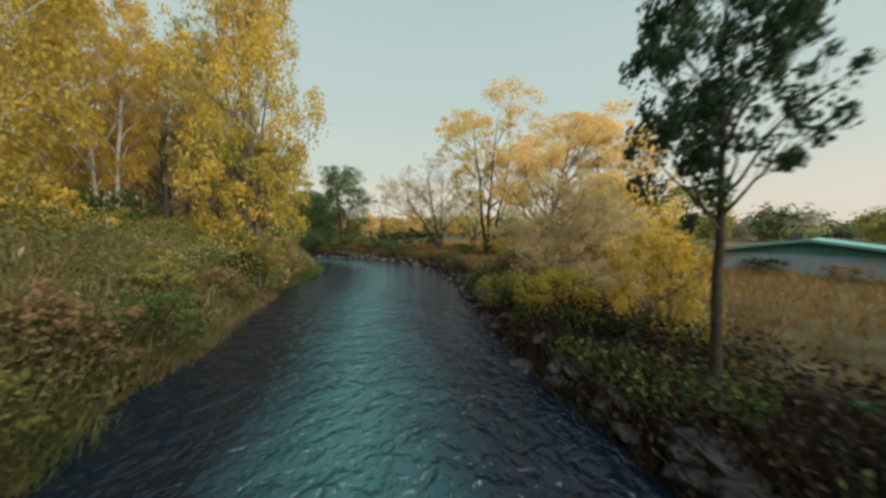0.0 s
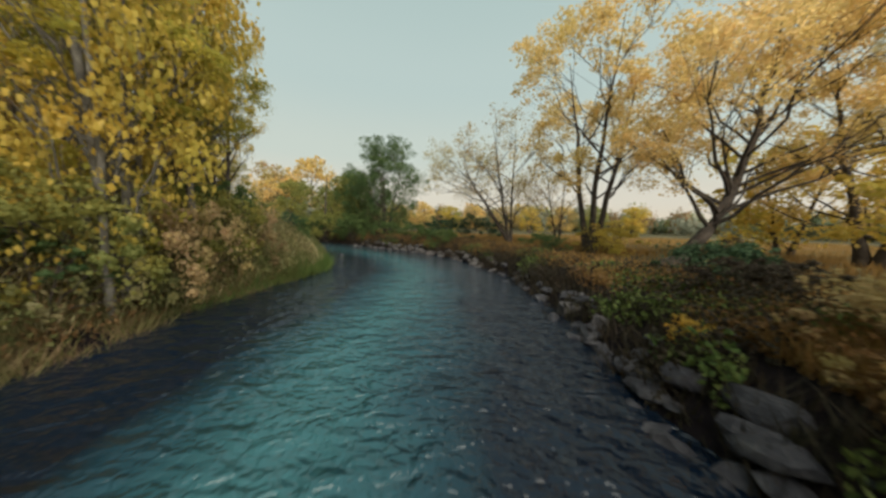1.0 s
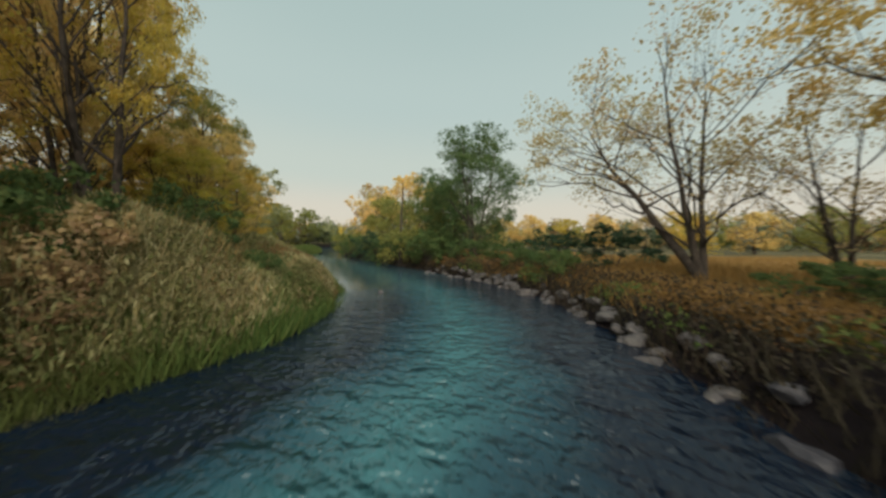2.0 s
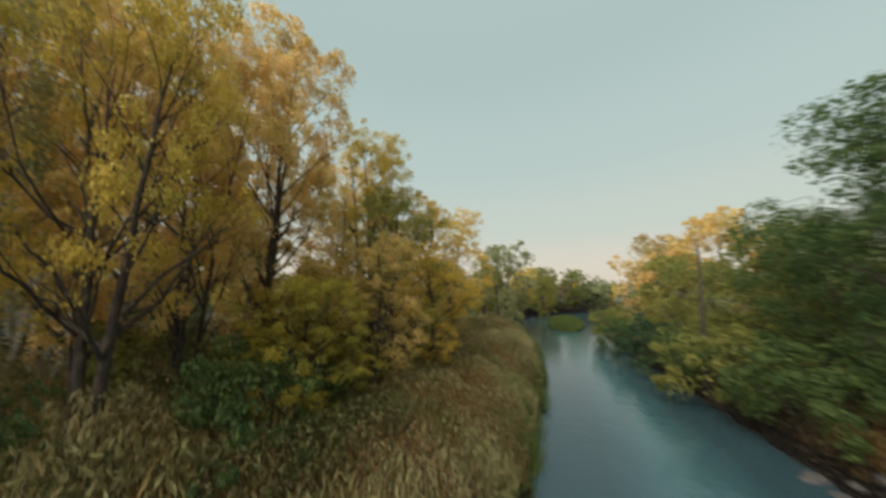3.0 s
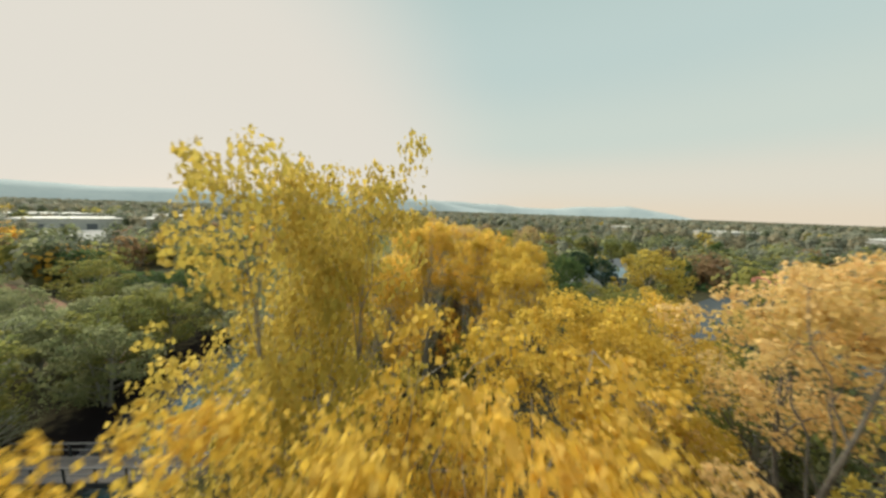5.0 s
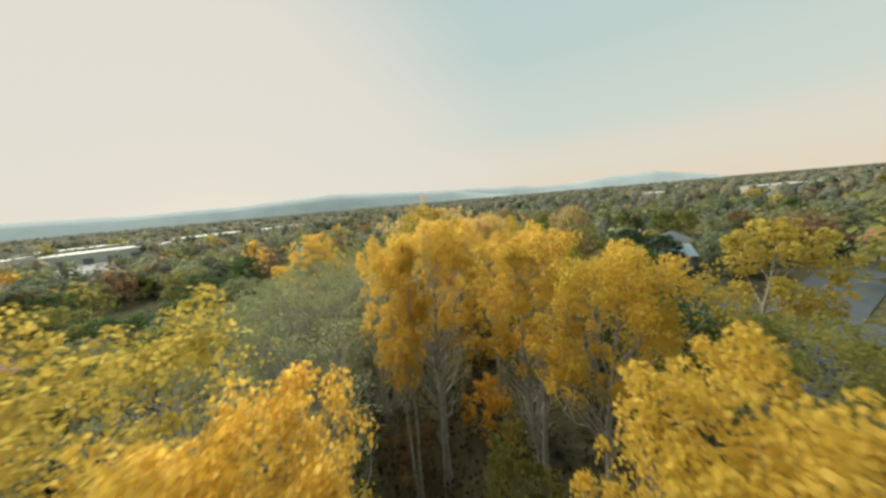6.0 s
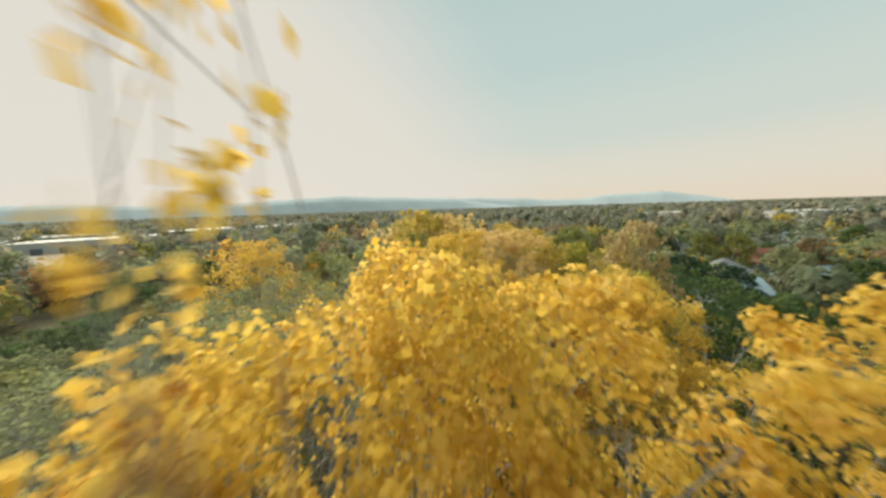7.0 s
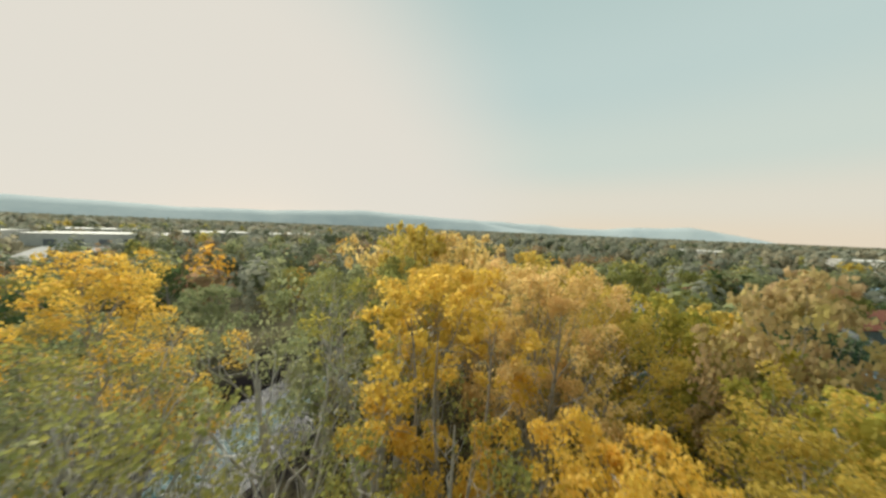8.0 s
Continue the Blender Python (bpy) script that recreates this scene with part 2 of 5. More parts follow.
def water_mat():
    """Fast teal water: greener in the deep middle, bank shade and reflection painted dark on the margins, with torn
    ripples and a few streaks of foam.
    """
    m, t, bsdf, out = nodes_of("river_water")
    c = t.nodes.new("ShaderNodeTexCoord")
    sep = t.nodes.new("ShaderNodeSeparateXYZ")
    t.links.new(c.outputs["UV"], sep.inputs[0])
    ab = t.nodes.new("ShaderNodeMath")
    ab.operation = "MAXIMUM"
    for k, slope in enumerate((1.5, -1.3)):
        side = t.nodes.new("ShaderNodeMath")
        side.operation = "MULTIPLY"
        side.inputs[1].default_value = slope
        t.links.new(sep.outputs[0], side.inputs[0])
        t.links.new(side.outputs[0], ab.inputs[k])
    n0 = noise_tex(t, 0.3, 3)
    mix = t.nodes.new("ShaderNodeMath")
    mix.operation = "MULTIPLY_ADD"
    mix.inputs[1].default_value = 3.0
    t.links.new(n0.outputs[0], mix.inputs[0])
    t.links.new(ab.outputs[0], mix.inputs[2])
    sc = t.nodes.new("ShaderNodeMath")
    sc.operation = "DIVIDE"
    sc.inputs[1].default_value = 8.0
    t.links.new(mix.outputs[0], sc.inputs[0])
    # near-black outer stops paint the shade and reflection of the banks
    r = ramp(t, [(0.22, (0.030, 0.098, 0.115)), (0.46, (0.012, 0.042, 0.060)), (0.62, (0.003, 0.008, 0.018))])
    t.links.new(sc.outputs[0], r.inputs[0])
    stretch = t.nodes.new("ShaderNodeMapping")
    stretch.inputs["Scale"].default_value = (1.0, 0.3, 1.0)
    t.links.new(c.outputs["UV"], stretch.inputs[0])
    fo = t.nodes.new("ShaderNodeTexNoise")
    fo.inputs["Scale"].default_value, fo.inputs["Detail"].default_value, fo.inputs["Distortion"].default_value = 1.6, 6, 0.8
    t.links.new(stretch.outputs[0], fo.inputs["Vector"])
    fr = ramp(t, [(0.70, (0, 0, 0)), (0.82, (0.22, 0.22, 0.22))])
    t.links.new(fo.outputs[0], fr.inputs[0])
    bsdf.inputs["Roughness"].default_value = 0.06
    bsdf.inputs["IOR"].default_value = 1.44
    wide = t.nodes.new("ShaderNodeMapping")
    wide.inputs["Scale"].default_value = (0.85, 1.0, 1.0)
    t.links.new(c.outputs["UV"], wide.inputs[0])
    calm = ramp(t, [(0.36, (1, 1, 1)), (0.70, (0.7, 0.7, 0.7))])
    t.links.new(sc.outputs[0], calm.inputs[0])
    # slack water beyond the bend
    where = t.nodes.new("ShaderNodeSeparateXYZ")
    t.links.new(c.outputs["Object"], where.inputs[0])
    slack = t.nodes.new("ShaderNodeMapRange")
    for k, v in enumerate((-19.0, -11.0, 0.08, 1.0)):
        slack.inputs[k + 1].default_value = v
    t.links.new(where.outputs[0], slack.inputs[0])
    lower = t.nodes.new("ShaderNodeMapRange")
    for k, v in enumerate((8.0, 26.0, 1.0, 0.0)):
        lower.inputs[k + 1].default_value = v
    t.links.new(where.outputs[1], lower.inputs[0])
    reach = t.nodes.new("ShaderNodeMath")
    reach.operation = "MAXIMUM"
    t.links.new(slack.outputs[0], reach.inputs[0])
    t.links.new(lower.outputs[0], reach.inputs[1])
    # reflected pale sky is put into the water colour of the slack reach
    sky_tint = t.nodes.new("ShaderNodeMapRange")
    for k, v in enumerate((0.0, 0.6, 0.58, 0.0)):
        sky_tint.inputs[k + 1].default_value = v
    t.links.new(reach.outputs[0], sky_tint.inputs[0])
    body = mixc(t, r.outputs[0], (0.055, 0.105, 0.125), sky_tint.outputs[0])
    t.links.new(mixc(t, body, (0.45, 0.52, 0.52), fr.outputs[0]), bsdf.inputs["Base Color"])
    force = t.nodes.new("ShaderNodeMath")
    force.operation = "MULTIPLY"
    t.links.new(calm.outputs[0], force.inputs[0])
    t.links.new(reach.outputs[0], force.inputs[1])
    last = None
    for scale, dist, strength in ((0.7, 0.17, 0.6), (2.0, 0.28, 1.0), (5.5, 0.11, 1.0)):
        n = t.nodes.new("ShaderNodeTexNoise")
        n.inputs["Scale"].default_value, n.inputs["Detail"].default_value, n.inputs["Distortion"].default_value = scale, 2, 0.5
        t.links.new(wide.outputs[0], n.inputs["Vector"])
        b = t.nodes.new("ShaderNodeBump")
        b.inputs["Strength"].default_value, b.inputs["Distance"].default_value = strength, dist
        t.links.new(n.outputs[0], b.inputs["Height"])
        t.links.new(force.outputs[0], b.inputs["Strength"])
        if last:
            t.links.new(last.outputs[0], b.inputs["Normal"])
        last = b
    t.links.new(last.outputs[0], bsdf.inputs["Normal"])
    return m


WATER = water_mat()


def paint(name, col, rough=0.7, var=0.15):
    return rough_mat(name, [(0.3, tuple(v * (1 - var) for v in col)), (0.7, tuple(min(1, v * (1 + var)) for v in col))], 1.3, rough, 0.15)


# ---- mesh helpers ----
def raw_mesh(name, verts, faces, smooth=False):
    """A mesh from numpy arrays: verts (n, 3), faces (m, k)."""
    verts, faces = np.asarray(verts, np.float32), np.asarray(faces, np.int32)
    me = bpy.data.meshes.new(name)
    k = faces.shape[1]
    me.vertices.add(len(verts))
    me.vertices.foreach_set("co", verts.ravel())
    me.loops.add(faces.size)
    me.loops.foreach_set("vertex_index", faces.ravel())
    me.polygons.add(len(faces))
    me.polygons.foreach_set("loop_start", np.arange(0, faces.size, k, dtype=np.int32))
    me.polygons.foreach_set("loop_total", np.full(len(faces), k, np.int32))
    me.polygons.foreach_set("use_smooth", np.full(len(faces), smooth))
    me.update(calc_edges=True)
    return me


def thing(name, data, mat, label="", category="", group="", kind=""):
    ob = new(name, data)
    if mat:
        data.materials.append(mat)
    return tagged(ob, label, category, group, kind)


def part(name, data, mat, parent, label=""):
    """A mesh or bmesh as one part under a thing."""
    if isinstance(data, bmesh.types.BMesh):
        me = bpy.data.meshes.new(name)
        data.to_mesh(me)
        data.free()
        data = me
    if not data.materials:
        data.materials.append(mat)
    ob = new(name, data)
    ob.parent = parent
    if data.materials[0] != mat:
        ob.material_slots[0].link = "OBJECT"
        ob.material_slots[0].material = mat
    return tagged(ob, label)


def boxes(*specs):
    """A bmesh of bevel-free boxes: (cx, cy, cz, sx, sy, sz)."""
    bm = bmesh.new()
    for cx, cy, cz, sx, sy, sz in specs:
        bmesh.ops.create_cube(bm, size=1, matrix=Matrix.Translation((cx, cy, cz)) @ Matrix.Diagonal((sx, sy, sz, 1)))
    return bm


def leaf_cloud(rng, centres, size, upright=0.0, width=0.42, facing=None, loose=0.55):
    """Folded four-cornered leaves at the centres: verts, faces."""
    n = len(centres)
    d = rng.normal(size=(n, 3))
    d[:, 2] -= 0.35
    d[:, 2] += upright
    d /= np.linalg.norm(d, axis=1, keepdims=True)
    s = np.cross(d, rng.normal(size=(n, 3)))
    s /= np.linalg.norm(s, axis=1, keepdims=True) + 1e-9
    if facing is not None:
        u = facing + loose * rng.normal(size=(n, 3))
        s = np.cross(d, u)
        s /= np.linalg.norm(s, axis=1, keepdims=True) + 1e-9
        d = np.cross(u, s)
        d /= np.linalg.norm(d, axis=1, keepdims=True) + 1e-9
    u = np.cross(d, s)
    size = np.broadcast_to(size, (n,))[:, None]
    w = width * (1 + 0.4 * rng.random((n, 1)))
    a = centres - d * size * 0.5
    b = centres + s * size * w + u * size * 0.12
    c = centres + d * size * 0.5
    e = centres - s * size * w + u * size * 0.12
    v = np.stack([a, b, c, e], 1).reshape(-1, 3)
    return v, np.arange(4 * n).reshape(n, 4)


def tubes(lines, sides=5):
    """Tapered tubes along polylines: (points (k, 3), radii (k,)). All in one mesh."""
    vs, fs, at = [], [], 0
    for pts, rad in lines:
        pts, rad = np.asarray(pts, float), np.asarray(rad, float)
        k = len(pts)
        tan = np.gradient(pts, axis=0)
        tan /= np.linalg.norm(tan, axis=1, keepdims=True) + 1e-9
        ref = np.where(np.abs(tan[:, 2:3]) > 0.9, [[1.0, 0, 0]], [[0, 0, 1.0]])
        s = np.cross(tan, ref)
        s /= np.linalg.norm(s, axis=1, keepdims=True) + 1e-9
        u = np.cross(s, tan)
        n = sides if rad[0] > 0.06 else 3
        ang = np.linspace(0, 2 * np.pi, n, endpoint=False)
        ring = pts[:, None] + rad[:, None, None] * (np.cos(ang)[None, :, None] * s[:, None] + np.sin(ang)[None, :, None] * u[:, None])
        vs.append(ring.reshape(-1, 3))
        i, j = np.meshgrid(np.arange(k - 1), np.arange(n), indexing="ij")
        a, b = at + i * n + j, at + i * n + (j + 1) % n
        fs.append(np.stack([a, b, b + n, a + n], -1).reshape(-1, 4))
        at += k * n
    return np.concatenate(vs), np.concatenate(fs)


def wander(rng, a, b, n, amount):
    """A crooked line from a to b."""
    t = np.linspace(0, 1, n)[:, None]
    p = np.asarray(a) * (1 - t) + np.asarray(b) * t
    k = rng.normal(size=(n, 3)) * amount
    k[0] = 0
    return p + np.cumsum(k, 0) * np.sqrt(t)


def tree_meshes(name, seed, H, R, base, lobes, twigs, leaves, leaf, stems=1, lean=(0, 0), thick=0.2, puff=0.36, steep=0.6, shape=0.75, bend=0.0, fill=0.22):
    """Trunk and crown meshes of one kind of tree: stems and limbs that end in uneven lobes of leafy twigs."""
    rng = np.random.default_rng(seed)
    lines, tt, trunks = [], np.linspace(0, 1, 11), []
    for k in range(stems):
        a0 = 2 * np.pi * k / stems + rng.random()
        out = np.array([np.cos(a0), np.sin(a0), 0])
        tip = out * (R * 0.4 if stems > 1 else R * 0.1) + [lean[0], lean[1], H * (0.93 - 0.1 * rng.random())]
        tr = wander(rng, out * (0.22 if stems > 1 else 0) * min(1, thick * 4), tip, 11, 0.007 * H)
        tr[:, :2] += np.outer(tt ** (1 - 0.5 * bend) - tt, tip[:2])
        tr[:, 2] -= (tt - tt ** (1 + bend)) * tip[2]
        trunks.append(tr)
        lines.append((tr, thick * (1 - 0.92 * tt) / stems**0.35 + thick * 0.35 * np.exp(-tt * 18)))
    cen, rad = [], []
    for i in range(lobes):
        f = (i + 0.3 + 0.4 * rng.random()) / lobes
        f = base + (1 - base) * f**0.85
        env = np.sin(np.pi * np.clip((f - base) / (1.0 - base), 0.06, 1) ** shape * 0.93 + 0.1) ** 0.7
        az = i * 2.4 + rng.normal() * 0.5
        rr = R * env * (0.35 + 0.6 * rng.random() ** 0.6)
        pl = R * puff * (0.65 + 0.6 * rng.random())
        rr = max(0.0, min(rr, R * 1.08 - pl * 0.8))
        mid = np.array([np.interp(min(f, 1), tt, trunks[i % stems][:, c]) for c in (0, 1)]) * (0.75 if stems > 1 else 1)
        c = np.array([mid[0] + np.cos(az) * rr, mid[1] + np.sin(az) * rr, min(f * H, H - pl * 0.85)])
        cen.append(c)
        rad.append(pl)
        g = np.clip((c[2] - rr * steep - pl * 0.3) / H, base * 0.55, 0.9)
        p = np.array([np.interp(g, tt, trunks[i % stems][:, k]) for k in range(3)])
        limb = wander(rng, p, c, 7, (np.linalg.norm(c - p) + 0.1) * 0.045)
        r0 = thick * (1 - 0.85 * g) * 0.36 / stems**0.35 + 0.012
        lines.append((limb, r0 * np.linspace(1, 0.22, 7)))
        for j in range(twigs):
            d = rng.normal(size=3) + [0, 0, 0.55]
            d /= np.linalg.norm(d)
            e = c + d * pl * (0.7 + 0.35 * rng.random()) * [1, 1, 1.1]
            b = limb[3 + rng.integers(4)]
            lines.append((wander(rng, b, e, 4, pl * 0.06), max(r0 * 0.24, 0.008) * np.linspace(1, 0.3, 4)))
            cen.append(e)
            rad.append(pl * (0.26 + 0.22 * rng.random()))
    cen, rad = np.array(cen), np.array(rad)
    lobe = np.tile([fill] + [1.0] * twigs, lobes)
    tv, tf = tubes(lines)
    w = lobe * rad**1.6 * (0.5 + rng.random(len(rad)))
    pick = rng.choice(len(cen), leaves, p=w / w.sum())
    off = rng.normal(size=(leaves, 3)) + [0, 0, 0.2]
    off /= np.linalg.norm(off, axis=1, keepdims=True)
    pos = cen[pick] + off * [1.0, 1.0, 0.8] * (rad[pick] * (0.45 + 0.6 * rng.random(leaves) ** 0.8))[:, None]
    pos[:, 2] = np.clip(pos[:, 2], 0.12, None)
    lv, lf = leaf_cloud(rng, pos, leaf * (0.65 + 0.7 * rng.random(leaves)), facing=off)
    return raw_mesh(name + "_trunk", tv, tf, True), raw_mesh(name + "_crown", lv, lf), H, R


KINDS = {
    "broad": tree_meshes("broad", 3, 18, 5.2, 0.2, 34, 6, 17000, 0.145, thick=0.34, puff=0.30),
    "broad_b": tree_meshes("broad_b", 8, 18, 5.2, 0.14, 36, 6, 17000, 0.145, stems=2, thick=0.36, puff=0.30),
    "dome": tree_meshes("dome", 101, 18, 5.0, 0.3, 40, 7, 24000, 0.13, stems=2, thick=0.36, puff=0.29, steep=0.5, shape=1.15),
    "dome_b": tree_meshes("dome_b", 109, 18, 5.0, 0.26, 40, 7, 24000, 0.13, stems=3, thick=0.36, puff=0.28, steep=0.7, shape=1.05),
    "full": tree_meshes("full", 113, 18, 5.0, 0.16, 50, 7, 32000, 0.135, stems=2, thick=0.36, puff=0.27, steep=0.45, shape=0.9),
    "dense": tree_meshes("dense", 127, 15, 5.0, 0.1, 44, 5, 26000, 0.15, stems=3, thick=0.3, puff=0.31, steep=0.8, shape=0.85, fill=0.9),
    "limbs": tree_meshes("limbs", 19, 17, 5.4, 0.34, 34, 7, 19000, 0.125, stems=2, thick=0.44, puff=0.26, steep=0.45, shape=0.7),
    "spread": tree_meshes("spread", 107, 18, 7.0, 0.34, 30, 9, 19000, 0.15, stems=3, thick=0.34, puff=0.22, steep=0.7, shape=0.95),
    "reach": tree_meshes("reach", 53, 12, 7.0, 0.45, 20, 8, 6000, 0.13, lean=(5.5, 0), thick=0.3, puff=0.24, steep=0.1),
    "spire_b": tree_meshes("spire_b", 11, 18, 3.2, 0.12, 30, 8, 18000, 0.14, stems=3, thick=0.28, puff=0.36, steep=1.2),
    "crown": tree_meshes("crown", 71, 18, 4.0, 0.60, 28, 7, 20000, 0.125, thick=0.34, puff=0.32, steep=0.9),
    "crown_b": tree_meshes("crown_b", 73, 18, 4.0, 0.55, 30, 7, 20000, 0.125, stems=2, thick=0.34, puff=0.30, steep=1.0),
    "wisp": tree_meshes("wisp", 79, 11, 5.0, 0.25, 24, 9, 3600, 0.13, stems=2, thick=0.2, puff=0.3, steep=0.8),
    "sparse": tree_meshes("sparse", 17, 16, 4.0, 0.15, 28, 7, 4800, 0.125, stems=3, thick=0.5, puff=0.30, steep=1.3),
    "sparse_b": tree_meshes("sparse_b", 23, 16, 4.2, 0.2, 28, 7, 4800, 0.125, thick=0.5, puff=0.30, steep=1.1),
    "leader": tree_meshes("leader", 83, 24, 2.6, 0.62, 20, 8, 3600, 0.13, thick=0.14, puff=0.36, steep=1.4),
    "tip": tree_meshes("tip", 89, 22, 0.5, 0.93, 7, 2, 120, 0.10, thick=0.024, puff=0.5, steep=1.4),
    "town": tree_meshes("town", 97, 10, 4.2, 0.12, 16, 3, 2600, 0.40, thick=0.22, puff=0.38, fill=0.7),
    "young": tree_meshes("young", 67, 9.5, 2.5, 0.46, 26, 8, 15000, 0.115, thick=0.2, puff=0.34, steep=0.5),
    "lean": tree_meshes("lean", 29, 18, 8.0, 0.34, 32, 8, 34000, 0.14, lean=(6.5, 0), thick=0.46, puff=0.25, steep=0.2, bend=0.45),
    "tamarisk": tree_meshes("tamarisk", 103, 6.4, 3.2, 0.05, 34, 5, 26000, 0.07, stems=6, thick=0.032, puff=0.28),
    "bush": tree_meshes("bush", 31, 3.6, 2.3, 0.08, 20, 2, 4200, 0.125, stems=5, thick=0.06, puff=0.32),
    "bush_b": tree_meshes("bush_b", 37, 3.2, 2.4, 0.05, 20, 2, 4200, 0.125, stems=4, thick=0.06, puff=0.32, steep=0.3),
    "mid": tree_meshes("mid", 41, 11, 4.4, 0.1, 22, 3, 4600, 0.29, thick=0.25, puff=0.34, fill=0.7),
    "mid_b": tree_meshes("mid_b", 43, 11, 4.4, 0.1, 22, 3, 4600, 0.29, stems=2, thick=0.25, puff=0.34, fill=0.7),
}

# ---- river and ground ----
RIVER = [(-30, -170, 6), (-18, -90, 6), (-9, -58, 5.5), (-3, -38, 5.5), (2, -20, 6), (1.8, -8, 5.6), (-0.8, 2, 5.0), (-2.6, 8, 5.2), (-4.2, 15, 5.8),
         (-5.5, 22, 6.2), (-7.6, 30.6, 5.5), (-13.2, 37.6, 5.4), (-22, 42.2, 4.8), (-36, 48.2, 4.6), (-52, 54, 5.6), (-66, 60.5, 8.6), (-79, 67, 9.2), (-95, 80, 7.5), (-103, 105, 7), (-108, 170, 7)]


def smooth_line(pts, n=14):
    p = np.array(pts, float)
    p = np.vstack([2 * p[0] - p[1], p, 2 * p[-1] - p[-2]])
    out = []
    for i in range(1, len(p) - 2):
        for t in np.linspace(0, 1, n, endpoint=False):
            a, b, c, d = p[i - 1:i + 3]
            out.append(0.5 * (2 * b + (c - a) * t + (2 * a - 5 * b + 4 * c - d) * t * t + (3 * b - a - 3 * c + d) * t**3))
    return np.array(out + [p[-2]])


LINE = smooth_line(RIVER)
TANG = np.gradient(LINE[:, :2], axis=0)
TANG /= np.linalg.norm(TANG, axis=1, keepdims=True)


def river_dist(xy):
    """Metres from the water's edge (negative in the river), and the side (1: left bank, as one goes up the river)."""
    xy = np.asarray(xy, float).reshape(-1, 2)
    best, side = np.empty(len(xy)), np.empty(len(xy))
    for i in range(0, len(xy), 4000):
        q = xy[i:i + 4000]
        dd = np.linalg.norm(q[:, None] - LINE[None, :, :2], axis=2)
        k = dd.argmin(1)
        best[i:i + 4000] = dd[np.arange(len(q)), k] - LINE[k, 2]
        v = q - LINE[k, :2]
        side[i:i + 4000] = np.sign(TANG[k, 0] * v[:, 1] - TANG[k, 1] * v[:, 0])
    return best, side


def waves(x, y):
    return 0.5 * np.sin(x * 0.31 + 1.3 * np.sin(y * 0.17)) * np.cos(y * 0.27 + 0.9 * np.sin(x * 0.13)) + 0.25 * np.sin(x * 0.9 + y * 0.7) * np.sin(y * 1.1 - x * 0.4)


def ground_z(x, y):
    x, y = np.asarray(x, float), np.asarray(y, float)
    shape = x.shape
    d, side = river_dist(np.stack([x.ravel(), y.ravel()], 1))
    d = d.reshape(shape) + 0.4 * waves(x * 2.3, y * 2.3) + 0.3 * waves(x * 5.1 + 3, y * 4.7)
    # a grassy islet in the wide reach beyond the bend
    ax, ay = (x + 68.5) * 0.90 - (y - 62.0) * 0.44, (x + 68.5) * 0.44 + (y - 62.0) * 0.90
    d = np.maximum(d, 3.0 * (1 - np.hypot(ax / 11.5, ay / 3.6)))
    z = np.interp(d, [-3, -0.6, 0, 0.3, 0.7, 1.4, 4, 12], [-1.0, -0.5, -0.22, 0.04, 0.42, 0.75, 1.05, 1.25])
    side = side.reshape(shape)
    z = z + 0.75 * np.clip((d - 0.6) / 4, 0, 1) * (side > 0) * np.interp(y, [-6, 2, 24, 34], [0, 1, 1, 0]) * (np.abs(x) < 45)
    return z + 0.18 * waves(x, y) * np.clip((d - 0.5) / 3, 0, 1)


def axis(lo, hi, step):
    mid = np.arange(lo, hi + step / 2, step)
    out, s = [], step
    while sum(out) < 4600:
        s *= 1.17
        out.append(s)
    return np.concatenate([lo - np.cumsum(out)[::-1], mid, hi + np.cumsum(out)])


gx, gy = axis(-86, 32, 1.15), axis(-60, 68, 1.15)
GX, GY = np.meshgrid(gx, gy, indexing="ij")
GZ = ground_z(GX, GY)
ni, nj = GX.shape
ii, jj = np.meshgrid(np.arange(ni - 1), np.arange(nj - 1), indexing="ij")
quad = np.stack([ii * nj + jj, (ii + 1) * nj + jj, (ii + 1) * nj + jj + 1, ii * nj + jj + 1], -1).reshape(-1, 4)
thing("ground", raw_mesh("ground", np.stack([GX, GY, GZ], -1).reshape(-1, 3), quad, True), GROUND, "dry tan and olive grassland cut by the river", "ground", kind="structure")

fine = smooth_line(RIVER, 30)
ft = np.gradient(fine[:, :2], axis=0)
ft /= np.linalg.norm(ft, axis=1, keepdims=True)
acr = np.linspace(-1, 1, 15)
wx = fine[:, None, 0] - ft[:, None, 1] * acr * (fine[:, None, 2] + 1.2)
wy = fine[:, None, 1] + ft[:, None, 0] * acr * (fine[:, None, 2] + 1.2)
na, nb = wx.shape
ii, jj = np.meshgrid(np.arange(na - 1), np.arange(nb - 1), indexing="ij")
quad = np.stack([ii * nb + jj, ii * nb + jj + 1, (ii + 1) * nb + jj + 1, (ii + 1) * nb + jj], -1).reshape(-1, 4)
me = raw_mesh("water", np.stack([wx, wy, 0 * wx], -1).reshape(-1, 3), quad[:, ::-1], True)
uv = me.uv_layers.new(name="flow")
run = np.concatenate([[0], np.cumsum(np.linalg.norm(np.diff(fine[:, :2], axis=0), axis=1))])
puv = np.stack([np.broadcast_to(acr * 6.0, wx.shape), np.broadcast_to(run[:, None], wx.shape)], -1).reshape(-1, 2)
loop = np.empty(len(me.loops), np.int32)
me.loops.foreach_get("vertex_index", loop)
uv.data.foreach_set("uv", puv[loop].astype(np.float32).ravel())
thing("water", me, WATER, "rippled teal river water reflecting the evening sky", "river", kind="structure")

rng = np.random.default_rng(7)


def gz(x, y):
    return float(ground_z(np.array([x]), np.array([y]))[0])


